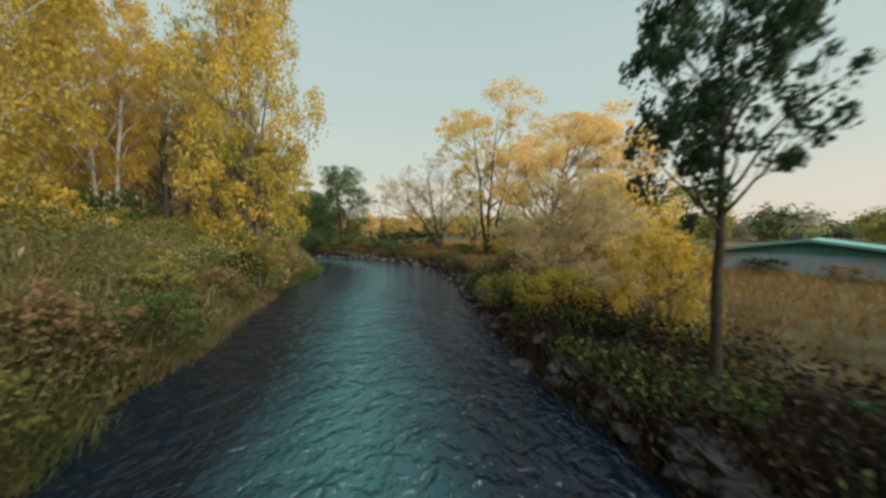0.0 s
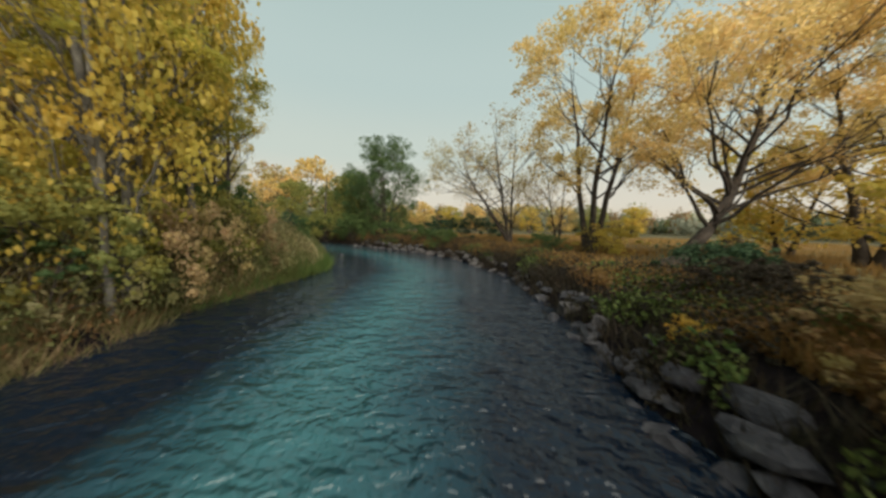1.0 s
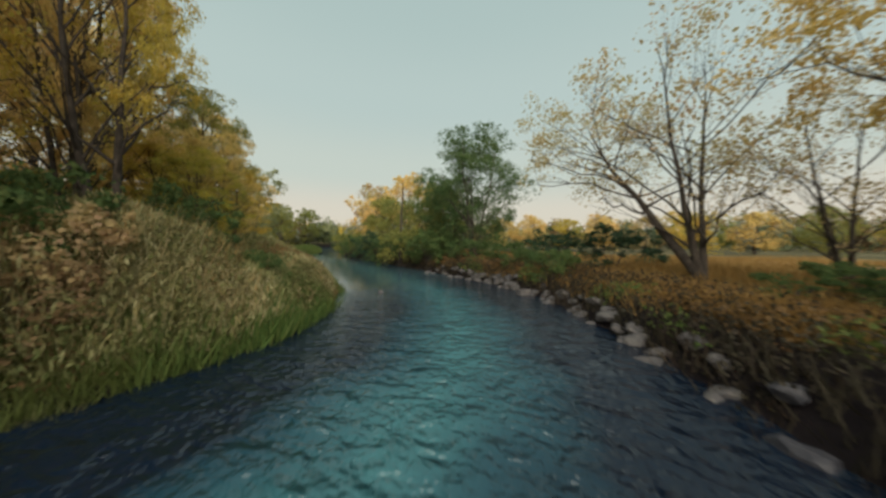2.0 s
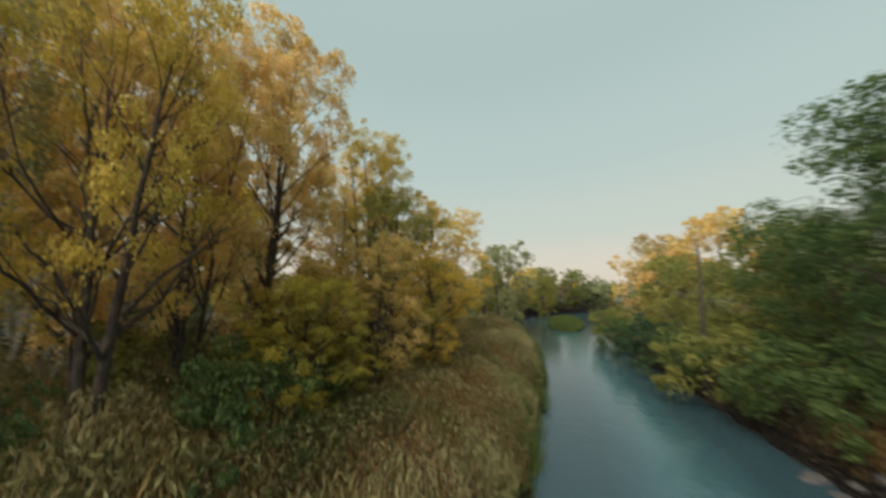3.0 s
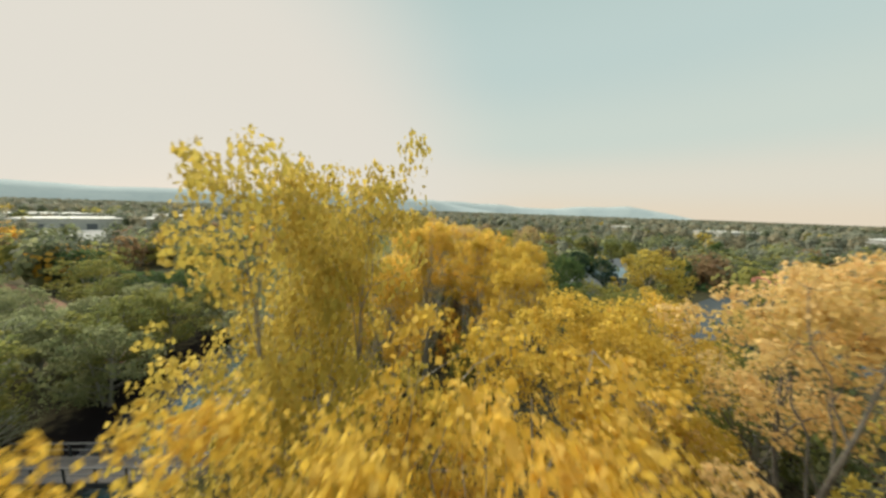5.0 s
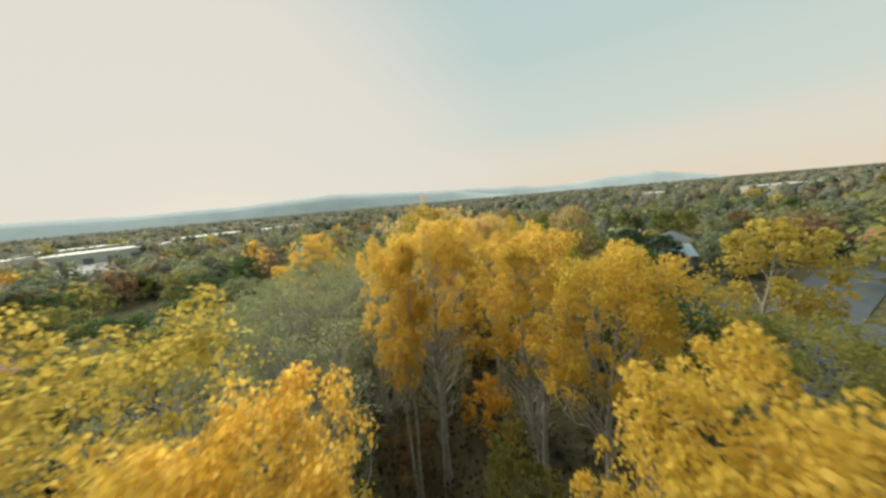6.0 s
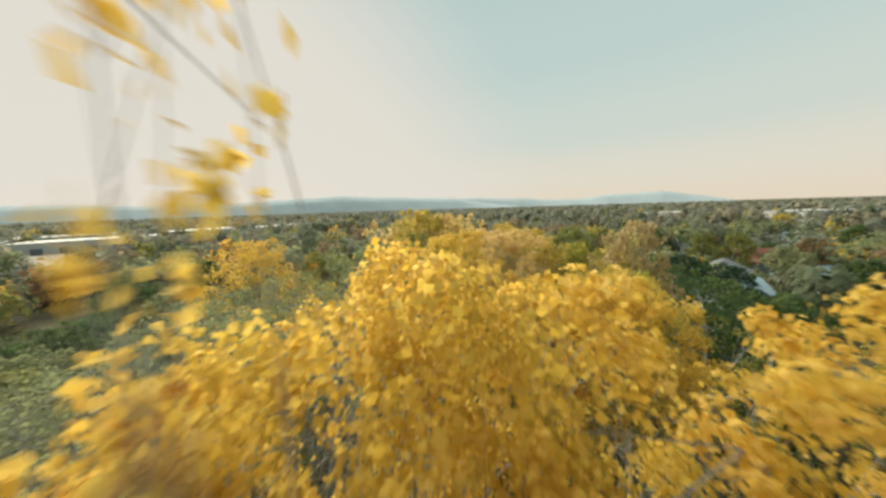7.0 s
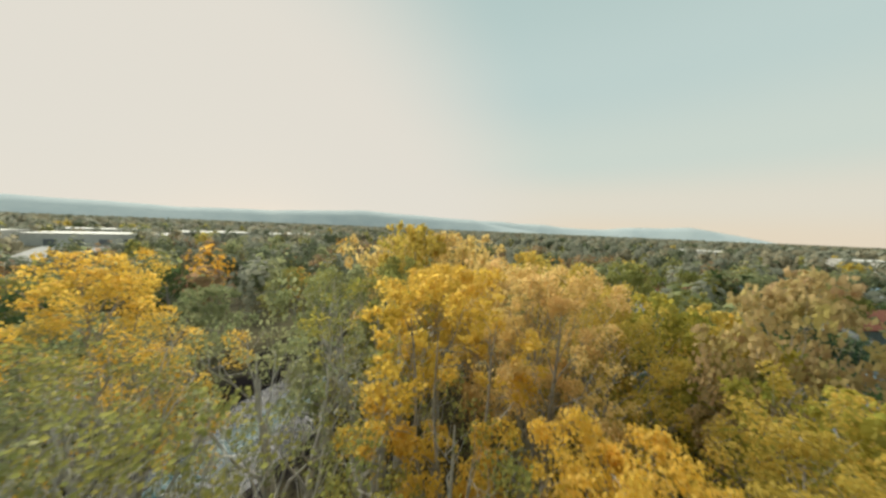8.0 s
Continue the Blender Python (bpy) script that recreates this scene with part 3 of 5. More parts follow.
# ---- trees ----
LEAF_WORDS = {"leaf_gold": "golden-yellow", "leaf_yellow": "yellow", "leaf_orange": "orange", "leaf_tan": "tan and pale orange", "leaf_lime": "yellow-green", "leaf_olive": "olive-yellow", "leaf_faded": "faded tan-brown", "leaf_pinkish": "feathery pinkish-tan",
              "leaf_green": "green", "leaf_dark_green": "dark green", "leaf_grey_green": "thin grey-green", "leaf_sage": "pale sage-green and yellow", "brush_shaded": "shade-darkened brown", "leaf_brown": "dull brown"}


def plant(kind, x, y, H, R, leaf, bark=BARK_PALE, turn=None, name="tree", where="standing in the riverside wood", group="riverside trees"):
    trunk, crown, h0, r0 = KINDS[kind]
    e = new(name)
    z = gz(x, y) - 0.12
    turn = rng.uniform(0, 360) if turn is None else turn
    e.matrix_basis = pose(x, y, z, 0, 0, turn) @ Matrix.Diagonal((R / r0, R / r0, (H - z) / h0, 1))
    part("trunk", trunk, bark, e)
    part("crown" if name == "tree" else "foliage", crown, leaf, e)
    word = LEAF_WORDS[leaf.name]
    tagged(e, f"{word} autumn {'shrub' if name == 'shrub' else 'tree'} {where}", name, group)
    return e


# woods below and beside the flight: kind, x, y, height of the top, crown radius, leaves
WOODS = [
    ("limbs", -17.2, 25.4, 15.0, 2.4, YELLOW), ("crown_b", -11.8, 17.6, 9.8, 2.8, LIME), ("crown", -13.2, 20.8, 9.4, 2.6, LIME), ("dome_b", -17.2, 20.6, 17.9, 2.7, SAGE), ("dome_b", -20.2, 25.0, 16.5, 2.2, TAN), ("broad_b", -20.8, 28.6, 7.0, 2.2, LIME), ("broad_b", -24.2, 30.2, 9.0, 2.6, TAN), ("broad", -28.4, 33.0, 8.8, 2.8, GOLD), ("broad", -23.0, 27.6, 8.0, 2.2, YELLOW), ("full", -23.6, 25.4, 19.0, 3.3, TAN), ("full", -21.2, 21.4, 17.0, 3.4, TAN), ("dome_b", -30.6, 28.8, 18.2, 3.6, YELLOW), ("broad", -33.6, 33.0, 14.2, 3.4, TAN),
    ("dome", -28.2, 22.6, 19.6, 3.6, TAN), ("broad_b", -36.5, 25.0, 18.8, 4.6, TAN), ("broad", -42.0, 27.0, 18.0, 5.4, YELLOW), ("broad_b", -45.0, 36.0, 16.0, 5.0, GOLD),
    ("dense", -12.0, 17.8, 19.4, 3.7, YELLOW), ("leader", -11.2, 17.1, 23.6, 1.8, GOLD), ("dome", -20.6, 17.4, 19.4, 2.9, GOLD), ("dome_b", -24.0, 17.0, 19.9, 4.2, GOLD),
    ("dense", -19.4, 11.0, 23.2, 4.3, YELLOW), ("dome_b", -33.0, 14.2, 20.8, 5.0, TAN), ("broad", -27.6, 30.6, 13.0, 3.2, OLIVE), ("mid_b", -57.0, 45.5, 14.6, 5.0, GREY),
    ("crown", -20.4, 2.8, 18.6, 2.6, GOLD), ("crown_b", -28.6, 3.0, 18.7, 2.7, GOLD), ("broad_b", -16.2, 0.4, 19.4, 4.2, YELLOW), ("crown", -22.9, -11.4, 19.9, 3.9, GOLD),
    ("crown_b", -29.3, -9.6, 19.4, 3.6, GOLD), ("crown", -30.6, -5.0, 18.8, 3.2, GOLD), ("mid", -58.0, -24.0, 16.0, 6.0, YELLOW), ("broad", -4.5, -36.0, 18.2, 6.2, GOLD),
    ("spire_b", -25.2, -32.5, 18.6, 3.4, GOLD), ("crown_b", -29.4, -27.4, 16.0, 2.7, GOLD), ("crown_b", -29.8, -36.5, 18.4, 4.0, TAN), ("broad", -34.0, -38.5, 17.4, 4.0, YELLOW), ("sparse", -5.8, -21.0, 14.0, 3.8, GREY), ("crown_b", -21.2, -9.4, 19.5, 2.2, GOLD), ("broad_b", -37.0, -30.0, 15.4, 4.4, YELLOW), ("crown_b", -28.4, -19.4, 17.4, 2.8, GOLD), ("crown", -31.8, -19.5, 17.2, 3.2, GOLD),
    ("crown", -33.5, -25.0, 16.6, 3.0, YELLOW), ("mid", -43.5, -38.0, 18.5, 4.2, FADED), ("mid_b", -26.5, -58.0, 19.6, 6.0, TAN), ("mid", -20.0, -55.0, 20.2, 6.0, YELLOW),
    ("mid_b", -14.0, -60.0, 19.0, 5.5, TAN), ("mid", -36.0, -46.0, 16.5, 4.5, YELLOW), ("broad", -35.0, 6.0, 17.5, 4.6, GOLD), ("broad_b", -38.5, -2.0, 16.0, 4.6, OLIVE),
    ("sparse", -15.0, -11.0, 16.6, 4.2, GREY), ("sparse_b", -10.5, -15.0, 16.0, 4.6, GREY), ("sparse", -18.0, -16.5, 16.8, 4.0, GREY), ("sparse_b", -8.5, -22.5, 15.5, 4.4, GREY),
    ("sparse", -14.0, -24.5, 16.2, 4.4, GREY), ("sparse_b", -19.5, -26.0, 16.4, 4.0, OLIVE), ("sparse", -17.5, -33.0, 16.0, 4.2, GREY), ("sparse_b", -14.0, -44.5, 16.2, 4.4, OLIVE),
    ("sparse", -30.0, -14.5, 14.5, 3.4, OLIVE), ("sparse_b", -21.0, -43.0, 16.5, 4.6, OLIVE), ("sparse", -30.5, -41.0, 15.5, 4.2, GREY), ("mid", -47.0, -27.0, 14.0, 4.6, GREEN),
    ("mid_b", -52.0, -37.0, 13.0, 4.6, GREEN), ("mid", -41.0, -16.0, 12.5, 4.2, GREEN), ("mid_b", -48.0, -14.0, 11.0, 4.2, OLIVE), ("sparse_b", -3.0, -12.5, 11.5, 4.4, GREY),
    ("sparse", -17.0, -6.0, 15.8, 4.0, GREY), ("sparse_b", -6.8, -15.5, 14.5, 4.2, GREY), ("sparse", -12.5, -19.0, 16.0, 4.4, GREY), ("sparse_b", -16.0, -21.0, 16.2, 4.0, OLIVE), ("sparse", -7.0, -28.5, 15.0, 4.4, GREY),
    ("sparse_b", -22.5, -15.5, 14.5, 3.4, GREY), ("sparse", -24.5, -28.5, 15.0, 3.6, OLIVE), ("mid_b", 20.0, -12.0, 9.0, 4.4, GREY), ("mid", 18.0, -16.0, 9.5, 4.6, GREY), ("mid_b", 12.5, -20.0, 9.5, 4.6, OLIVE), ("mid", 7.0, -36.0, 9.5, 4.4, GREY),
    ("mid_b", 24.0, -4.0, 9.5, 4.6, OLIVE), ("mid", 30.0, 1.0, 10.0, 5.0, GREY), ("mid_b", 34.0, -12.0, 9.0, 4.6, OLIVE), ("mid", 44.0, -6.0, 10.0, 5.0, GREY), ("mid_b", 52.0, 2.0, 11.0, 5.2, OLIVE), ("mid", 60.0, -14.0, 11.0, 5.2, YELLOW),
    ("mid_b", 19.0, -1.0, 9.5, 4.4, OLIVE), ("mid", 22.0, 1.0, 10.5, 4.8, OLIVE), ("sparse", 11.5, -1.5, 9.0, 3.2, GREY), ("mid_b", 30.0, -6.0, 10.5, 5.0, GREY), ("mid", 40.0, 2.0, 11.0, 5.0, GREEN),
    ("mid", 14.5, -3.0, 10.0, 4.6, OLIVE), ("mid_b", 13.0, -13.0, 10.5, 5.0, OLIVE), ("sparse_b", 20.0, -8.0, 10.5, 4.6, GREY), ("mid", 9.0, -26.0, 10.0, 4.6, OLIVE),
    ("sparse", -9.0, -33.0, 15.0, 4.4, GREY), ("sparse_b", -13.0, -29.0, 16.0, 4.4, OLIVE), ("sparse", -20.5, -37.5, 16.5, 4.2, LIME), ("mid", -28.5, -47.0, 17.5, 4.6, TAN), ("mid_b", -33.5, -52.0, 17.0, 5.0, YELLOW), ("mid", -40.0, -44.0, 15.5, 4.6, LIME),
    ("mid_b", -11.0, -49.0, 16.0, 4.8, GREY), ("mid", -18.5, -48.5, 17.0, 4.6, OLIVE), ("crown", -24.0, -41.0, 17.4, 3.6, GOLD), ("mid_b", -41.0, -33.0, 15.0, 4.4, LIME), ("mid", -45.5, -45.0, 14.5, 4.8, YELLOW), ("sparse", -39.0, -23.5, 14.0, 4.2, LIME), ("sparse_b", -8.2, -18.6, 14.5, 3.8, GREY), ("sparse", -11.0, -26.5, 15.2, 4.0, GREY),
    ("sparse_b", -21.5, -20.8, 15.4, 3.4, GREY), ("mid_b", -35.0, -60.0, 17.5, 5.5, YELLOW), ("mid", -45.0, -58.0, 16.5, 5.5, OLIVE), ("mid", 13.0, -29.0, 9.5, 4.6, GREY), ("mid_b", 17.0, -38.0, 10.0, 4.8, GREEN), ("mid", 6.5, -45.0, 10.5, 4.8, GREY), ("mid_b", 44.0, -64.0, 10.5, 5.2, GREY), ("mid", 54.0, -48.0, 10.0, 5.2, GREEN), ("mid_b", 62.0, -34.0, 10.0, 5.2, GREY), ("mid", 30.0, -70.0, 11.0, 5.2, GREEN),
    ("mid", -66.0, -60.0, 11.0, 5.0, DARK), ("mid_b", -60.0, -54.5, 10.0, 4.8, GREEN), ("mid", -69.5, -54.5, 10.0, 4.6, DARK), ("mid_b", -56.0, -62.0, 11.0, 5.0, OLIVE),
    ("sparse", -9.2, -6.2, 13.5, 4.2, GREY), ("sparse_b", -6.6, -9.5, 12.5, 3.8, GREY), ("sparse", -12.6, -13.8, 15.8, 4.2, GREY), ("sparse_b", -9.4, -11.0, 15.2, 4.2, OLIVE), ("sparse", -15.8, -8.8, 15.6, 3.8, GREY), ("mid", 24.0, -15.5, 8.5, 4.2, GREY), ("mid_b", 31.0, -29.5, 8.5, 4.2, OLIVE), ("mid", 22.0, -33.0, 9.0, 4.4, GREEN), ("mid_b", 34.0, -17.0, 8.5, 4.4, GREY), ("mid", 46.0, -17.0, 9.5, 4.6, GREEN), ("mid_b", 9.5, -9.0, 9.5, 3.8, GREY),
    ("mid", -50.0, -45.0, 12.5, 4.6, OLIVE), ("mid_b", -44.0, -50.0, 13.0, 4.6, GREEN), ("mid", 20.0, -24.0, 9.0, 4.4, GREY), ("mid_b", 28.0, -34.0, 9.0, 4.6, GREEN), ("mid", 36.0, -22.0, 8.5, 4.4, GREY), ("mid_b", 42.0, -38.0, 10.0, 4.8, OLIVE), ("mid", 16.0, -46.0, 10.0, 4.8, GREY), ("mid_b", 26.0, -52.0, 10.5, 5.0, GREEN), ("mid", 9.0, -58.0, 11.0, 5.0, GREY), ("mid_b", 38.0, -60.0, 10.5, 5.0, OLIVE), ("mid", 50.0, -26.0, 9.5, 5.0, GREY), ("mid_b", 3.0, -68.0, 12.0, 5.2, OLIVE),
    ("mid", -52.0, 31.0, 13.5, 4.6, GOLD), ("mid_b", -62.0, 38.0, 12.0, 4.8, OLIVE), ("mid", -72.0, 46.0, 11.5, 4.8, OLIVE),
    ("crown_b", -28.2, 10.6, 18.6, 3.8, GOLD), ("mid_b", -47.0, 12.0, 14.5, 4.8, YELLOW), ("mid", -50.0, 0.0, 13.5, 4.8, OLIVE),
]
for kind, x, y, H, R, leaf in WOODS:
    plant(kind, x, y, H, R, leaf, BARK_SILVER if kind in ("sparse", "sparse_b") else BARK_DARK if y > 24 else BARK_GREY if x > -14 and y > 10 else BARK_PALE if y < 10 or y < 19 and x > -26 else BARK_GREY)

# a bare leader with a few last leaves, reaching above the other crowns
tx, ty, _ = np.mean([v.co for v in KINDS["tip"][1].vertices], axis=0) * 0.6
plant("tip", -23.24 - tx, -8.56 - ty, 22.0, 0.3, GOLD, turn=0.0, where="leader reaching above the other crowns")

# gardens of the town
r = np.random.default_rng(15)
STREET = np.array([(-46, -66), (-58, -47), (-70, -31), (-84, -16), (-62, -24), (-95, -44), (-132, -64), (-84, -37), (-113, -54), (-112, -63)])
kept = []
while len(kept) < 38:
    x, y = r.uniform(-150, -46), r.uniform(-125, 6)
    if min(np.hypot(STREET[:, 0] - x, STREET[:, 1] - y)) > 9 and all(np.hypot(x - p, y - q) > 7 for p, q in kept):
        kept.append((x, y))
        plant("town", x, y, r.uniform(7, 12.5), r.uniform(3.4, 5.2), (OLIVE, GREEN, GREY, GREEN, BROWN, YELLOW)[len(kept) % 6], BARK_DARK, where="in a garden of the town", group="garden trees")

# across the river
ACROSS = [
    ("mid", -34.0, 98.0, 9.0, 4.6, TAN), ("mid_b", -26.0, 100.0, 9.8, 5.0, TAN), ("mid", -18.0, 101.0, 8.8, 4.6, YELLOW), ("mid_b", -10.0, 102.0, 9.6, 5.0, TAN), ("mid", -2.0, 103.0, 9.0, 4.8, FADED), ("mid_b", 6.0, 102.0, 9.8, 5.0, YELLOW), ("mid", 15.0, 103.0, 9.2, 5.0, TAN), ("mid_b", 24.0, 102.0, 9.6, 5.0, OLIVE), ("mid", 33.0, 101.0, 9.2, 5.0, YELLOW),
    ("dense", -19.0, 53.0, 15.4, 5.3, GREEN), ("dense", -23.6, 55.0, 11.6, 4.2, GREEN), ("mid", -28.0, 57.0, 11.0, 4.2, OLIVE), ("mid_b", -33.0, 58.5, 10.0, 4.4, OLIVE), ("mid", -44.0, 63.0, 11.0, 4.6, OLIVE),
    ("mid_b", -56.0, 70.0, 13.0, 5.0, TAN), ("mid", -50.0, 78.0, 18.5, 7.0, TAN), ("mid_b", -62.0, 82.0, 18.0, 7.0, FADED), ("mid", -72.0, 90.0, 17.0, 6.0, YELLOW), ("mid", -38.0, 76.0, 14.0, 5.0, OLIVE),
    ("mid_b", -96.0, 62.0, 14.0, 6.0, YELLOW), ("mid", -108.0, 74.0, 15.0, 6.5, OLIVE), ("mid_b", -114.0, 88.0, 15.0, 6.5, OLIVE), ("mid", -90.0, 66.5, 11.0, 4.6, OLIVE), ("mid_b", -99.0, 66.0, 12.0, 5.0, GREEN), ("mid", -84.0, 52.0, 12.0, 5.0, OLIVE), ("wisp", -0.6, 44.0, 14.6, 6.0, FADED), ("lean", 7.3, 30.0, 16.5, 8.6, TAN), ("spread", 5.6, 37.0, 19.4, 8.4, TAN), ("broad_b", 18.5, 32.0, 15.0, 5.6, TAN),
    ("mid_b", 20.0, 39.0, 10.5, 4.6, YELLOW), ("mid", 27.0, 33.0, 9.0, 4.2, OLIVE), ("mid", 14.0, 24.0, 8.0, 3.6, YELLOW),
]
for kind, x, y, H, R, leaf in ACROSS:
    plant(kind, x, y, H, R, leaf, BARK_DARK, turn=24 if kind == "lean" else None, where="on the bank across the river", group="trees across the river")
plant("wisp", 4.5, 45.0, 10.5, 4.0, FADED, BARK_DARK, turn=15, where="leaning over the dry meadow", group="trees across the river")
plant("reach", -0.6, 43.8, 11.8, 6.6, FADED, BARK_DARK, turn=172, where="leaning out towards the river", group="trees across the river")
plant("young", 5.4, 5.6, 10.0, 1.55, DARK, BARK_DARK, where="with a dark bare trunk on the bank", group="trees across the river")

# shrubs: kind, x, y, height of the top, radius, leaves
SHRUBS = [
    ("bush", -11.4, 16.0, 4.2, 2.0, OLIVE), ("bush_b", -11.7, 17.6, 3.7, 1.3, SAGE), ("bush_b", -12.0, 19.4, 3.7, 1.9, FADED), ("bush", -13.6, 21.8, 4.2, 2.1, OLIVE), ("bush_b", -14.8, 24.0, 3.9, 1.9, FADED), ("bush", -12.4, 13.6, 3.6, 1.9, SAGE), ("bush_b", -13.6, 17.6, 5.0, 2.4, LIME),
    ("bush_b", -19.4, 28.3, 3.4, 1.4, GREEN), ("bush_b", -22.3, 28.2, 3.9, 1.8, GREEN), ("bush", -18.4, 27.6, 5.0, 1.9, GREEN), ("bush", -20.6, 23.4, 5.6, 2.4, OLIVE), ("bush_b", -16.0, 23.6, 5.0, 2.2, GREEN), ("bush", -23.4, 27.0, 5.2, 2.4, LIME), ("bush_b", -26.4, 25.6, 5.6, 2.6, OLIVE),
    ("bush", 8.8, 27.4, 2.7, 1.6, SHADE_BRUSH), ("bush_b", 7.8, 23.6, 2.3, 1.5, SHADE_BRUSH), ("bush_b", 9.6, 20.0, 2.4, 2.0, SHADE_BRUSH), ("bush_b", 5.6, 21.0, 2.4, 1.6, SHADE_BRUSH),
    ("bush_b", -23.6, 1.0, 4.5, 2.4, BROWN), ("bush", -25.8, -1.5, 7.0, 2.4, GREEN), ("bush", -26.8, -6.2, 9.0, 2.5, OLIVE), ("bush_b", -23.0, -6.6, 4.0, 2.4, BROWN), ("bush_b", -27.0, -15.6, 6.0, 2.6, ORANGE), ("bush_b", -23.6, -21.0, 5.0, 2.6, BROWN),
    ("bush", -16.6, 15.6, 5.0, 2.6, OLIVE), ("bush_b", -16.4, 21.4, 4.8, 2.3, OLIVE), ("bush", -16.8, 11.0, 5.6, 2.6, YELLOW), ("bush_b", -19.4, 16.4, 6.5, 2.6, GREEN), ("bush", -22.4, 24.8, 5.0, 2.6, OLIVE), ("bush_b", 24.0, 17.2, 2.3, 1.1, BROWN), ("bush_b", 22.6, 20.6, 2.4, 1.2, DARK), ("bush_b", 24.6, 15.0, 2.2, 1.1, OLIVE), ("bush", 7.0, 3.2, 2.0, 1.1, DARK),
    ("bush_b", -7.4, 3.4, 2.3, 1.3, OLIVE), ("bush", -8.8, 5.6, 2.9, 1.6, BROWN), ("bush_b", -9.0, 8.2, 2.4, 1.5, GREEN), ("bush", -10.8, 10.0, 3.2, 1.8, OLIVE), ("bush_b", -10.9, 13.2, 2.5, 1.4, BROWN), ("bush", -12.4, 16.0, 3.0, 1.7, GREEN), ("bush_b", -12.6, 19.6, 2.6, 1.5, OLIVE), ("bush", -10.8, 4.0, 3.4, 1.8, GREEN), ("bush_b", -12.6, 7.2, 3.0, 1.7, OLIVE), ("bush_b", -13.4, 23.4, 2.6, 1.6, BROWN),
    ("tamarisk", 6.0, 13.9, 6.6, 3.3, PINKISH), ("tamarisk", 8.6, 16.8, 6.0, 3.0, PINKISH), ("bush_b", 4.4, 11.4, 2.8, 1.6, LIME), ("bush_b", 2.9, 13.4, 2.3, 1.5, OLIVE), ("bush", 6.3, 8.4, 4.4, 1.4, YELLOW), ("bush_b", 4.9, 17.0, 2.6, 1.8, FADED), ("bush_b", 6.0, 24.0, 2.8, 2.0, DARK),
    ("bush", -9.0, 49.0, 4.0, 3.0, DARK), ("bush", -5.0, 50.0, 4.4, 3.2, DARK), ("bush_b", -13.0, 49.5, 3.2, 2.6, GREEN), ("bush_b", -8.0, 42.6, 2.7, 1.9, GREEN), ("bush_b", -10.5, 46.0, 2.6, 2.0, GREEN), ("bush", -24.0, 51.0, 4.5, 3.4, GREEN),
    ("bush", -30.0, 54.0, 4.5, 3.4, OLIVE), ("bush", -38.0, 57.0, 4.5, 3.6, OLIVE), ("bush_b", -17.0, 49.0, 3.4, 2.6, GREEN), ("bush_b", 2.5, 38.0, 2.6, 2.4, GREEN), ("bush", 7.0, 37.0, 3.4, 3.0, YELLOW),
    ("bush", -24.5, 28.0, 5.0, 2.8, OLIVE), ("bush_b", -28.5, 31.0, 3.6, 2.4, OLIVE), ("bush_b", -15.6, 29.4, 2.7, 1.1, GREEN), ("bush_b", -19.0, 25.5, 3.0, 1.2, GOLD), ("bush", -25.0, 53.2, 4.0, 2.6, DARK), ("bush_b", -22.0, 48.5, 3.6, 2.6, GREEN), ("bush", -26.5, 49.6, 4.4, 3.0, OLIVE), ("bush_b", -31.0, 51.4, 3.8, 3.0, GREEN), ("bush", -35.5, 53.4, 4.2, 3.0, DARK), ("bush_b", -41.0, 55.4, 4.0, 3.2, GREEN), ("bush", -47.0, 58.0, 4.6, 3.4, OLIVE), ("bush_b", -54.0, 62.5, 4.4, 3.4, GREEN), ("bush_b", 2.7, 18.6, 1.3, 0.45, GOLD), ("bush_b", 4.0, 15.4, 1.9, 0.9, TAN),
    ("bush", -20.0, 13.0, 5.0, 3.2, OLIVE), ("bush", -25.0, 6.5, 5.0, 3.2, ORANGE), ("bush", -17.0, 0.0, 5.5, 3.4, OLIVE), ("bush_b", -24.0, -4.0, 4.5, 3.2, ORANGE), ("bush", -28.0, -3.0, 6.5, 3.0, GREEN),
    ("bush", -20.5, -13.0, 5.0, 3.0, BROWN), ("bush", -25.5, -26.0, 5.5, 3.2, ORANGE), ("bush", -29.0, -31.0, 5.0, 3.0, BROWN), ("bush_b", -14.0, 12.0, 3.5, 2.6, YELLOW), ("bush", -13.5, 4.0, 4.0, 3.0, OLIVE),
]
for kind, x, y, H, R, leaf in SHRUBS:
    plant(kind, x, y, H, R, leaf, BARK_DARK, name="shrub", where="growing among tall grass", group="shrubs")


def scatter(n, box, ok, seed):
    """Random places in a box (x0, x1, y0, y1) that pass a test on arrays x, y, edge distance, side."""
    r = np.random.default_rng(seed)
    x, y = r.uniform(box[0], box[1], n), r.uniform(box[2], box[3], n)
    d, s = river_dist(np.stack([x, y], 1))
    k = ok(x, y, d, s)
    return x[k], y[k], d[k], s[k]


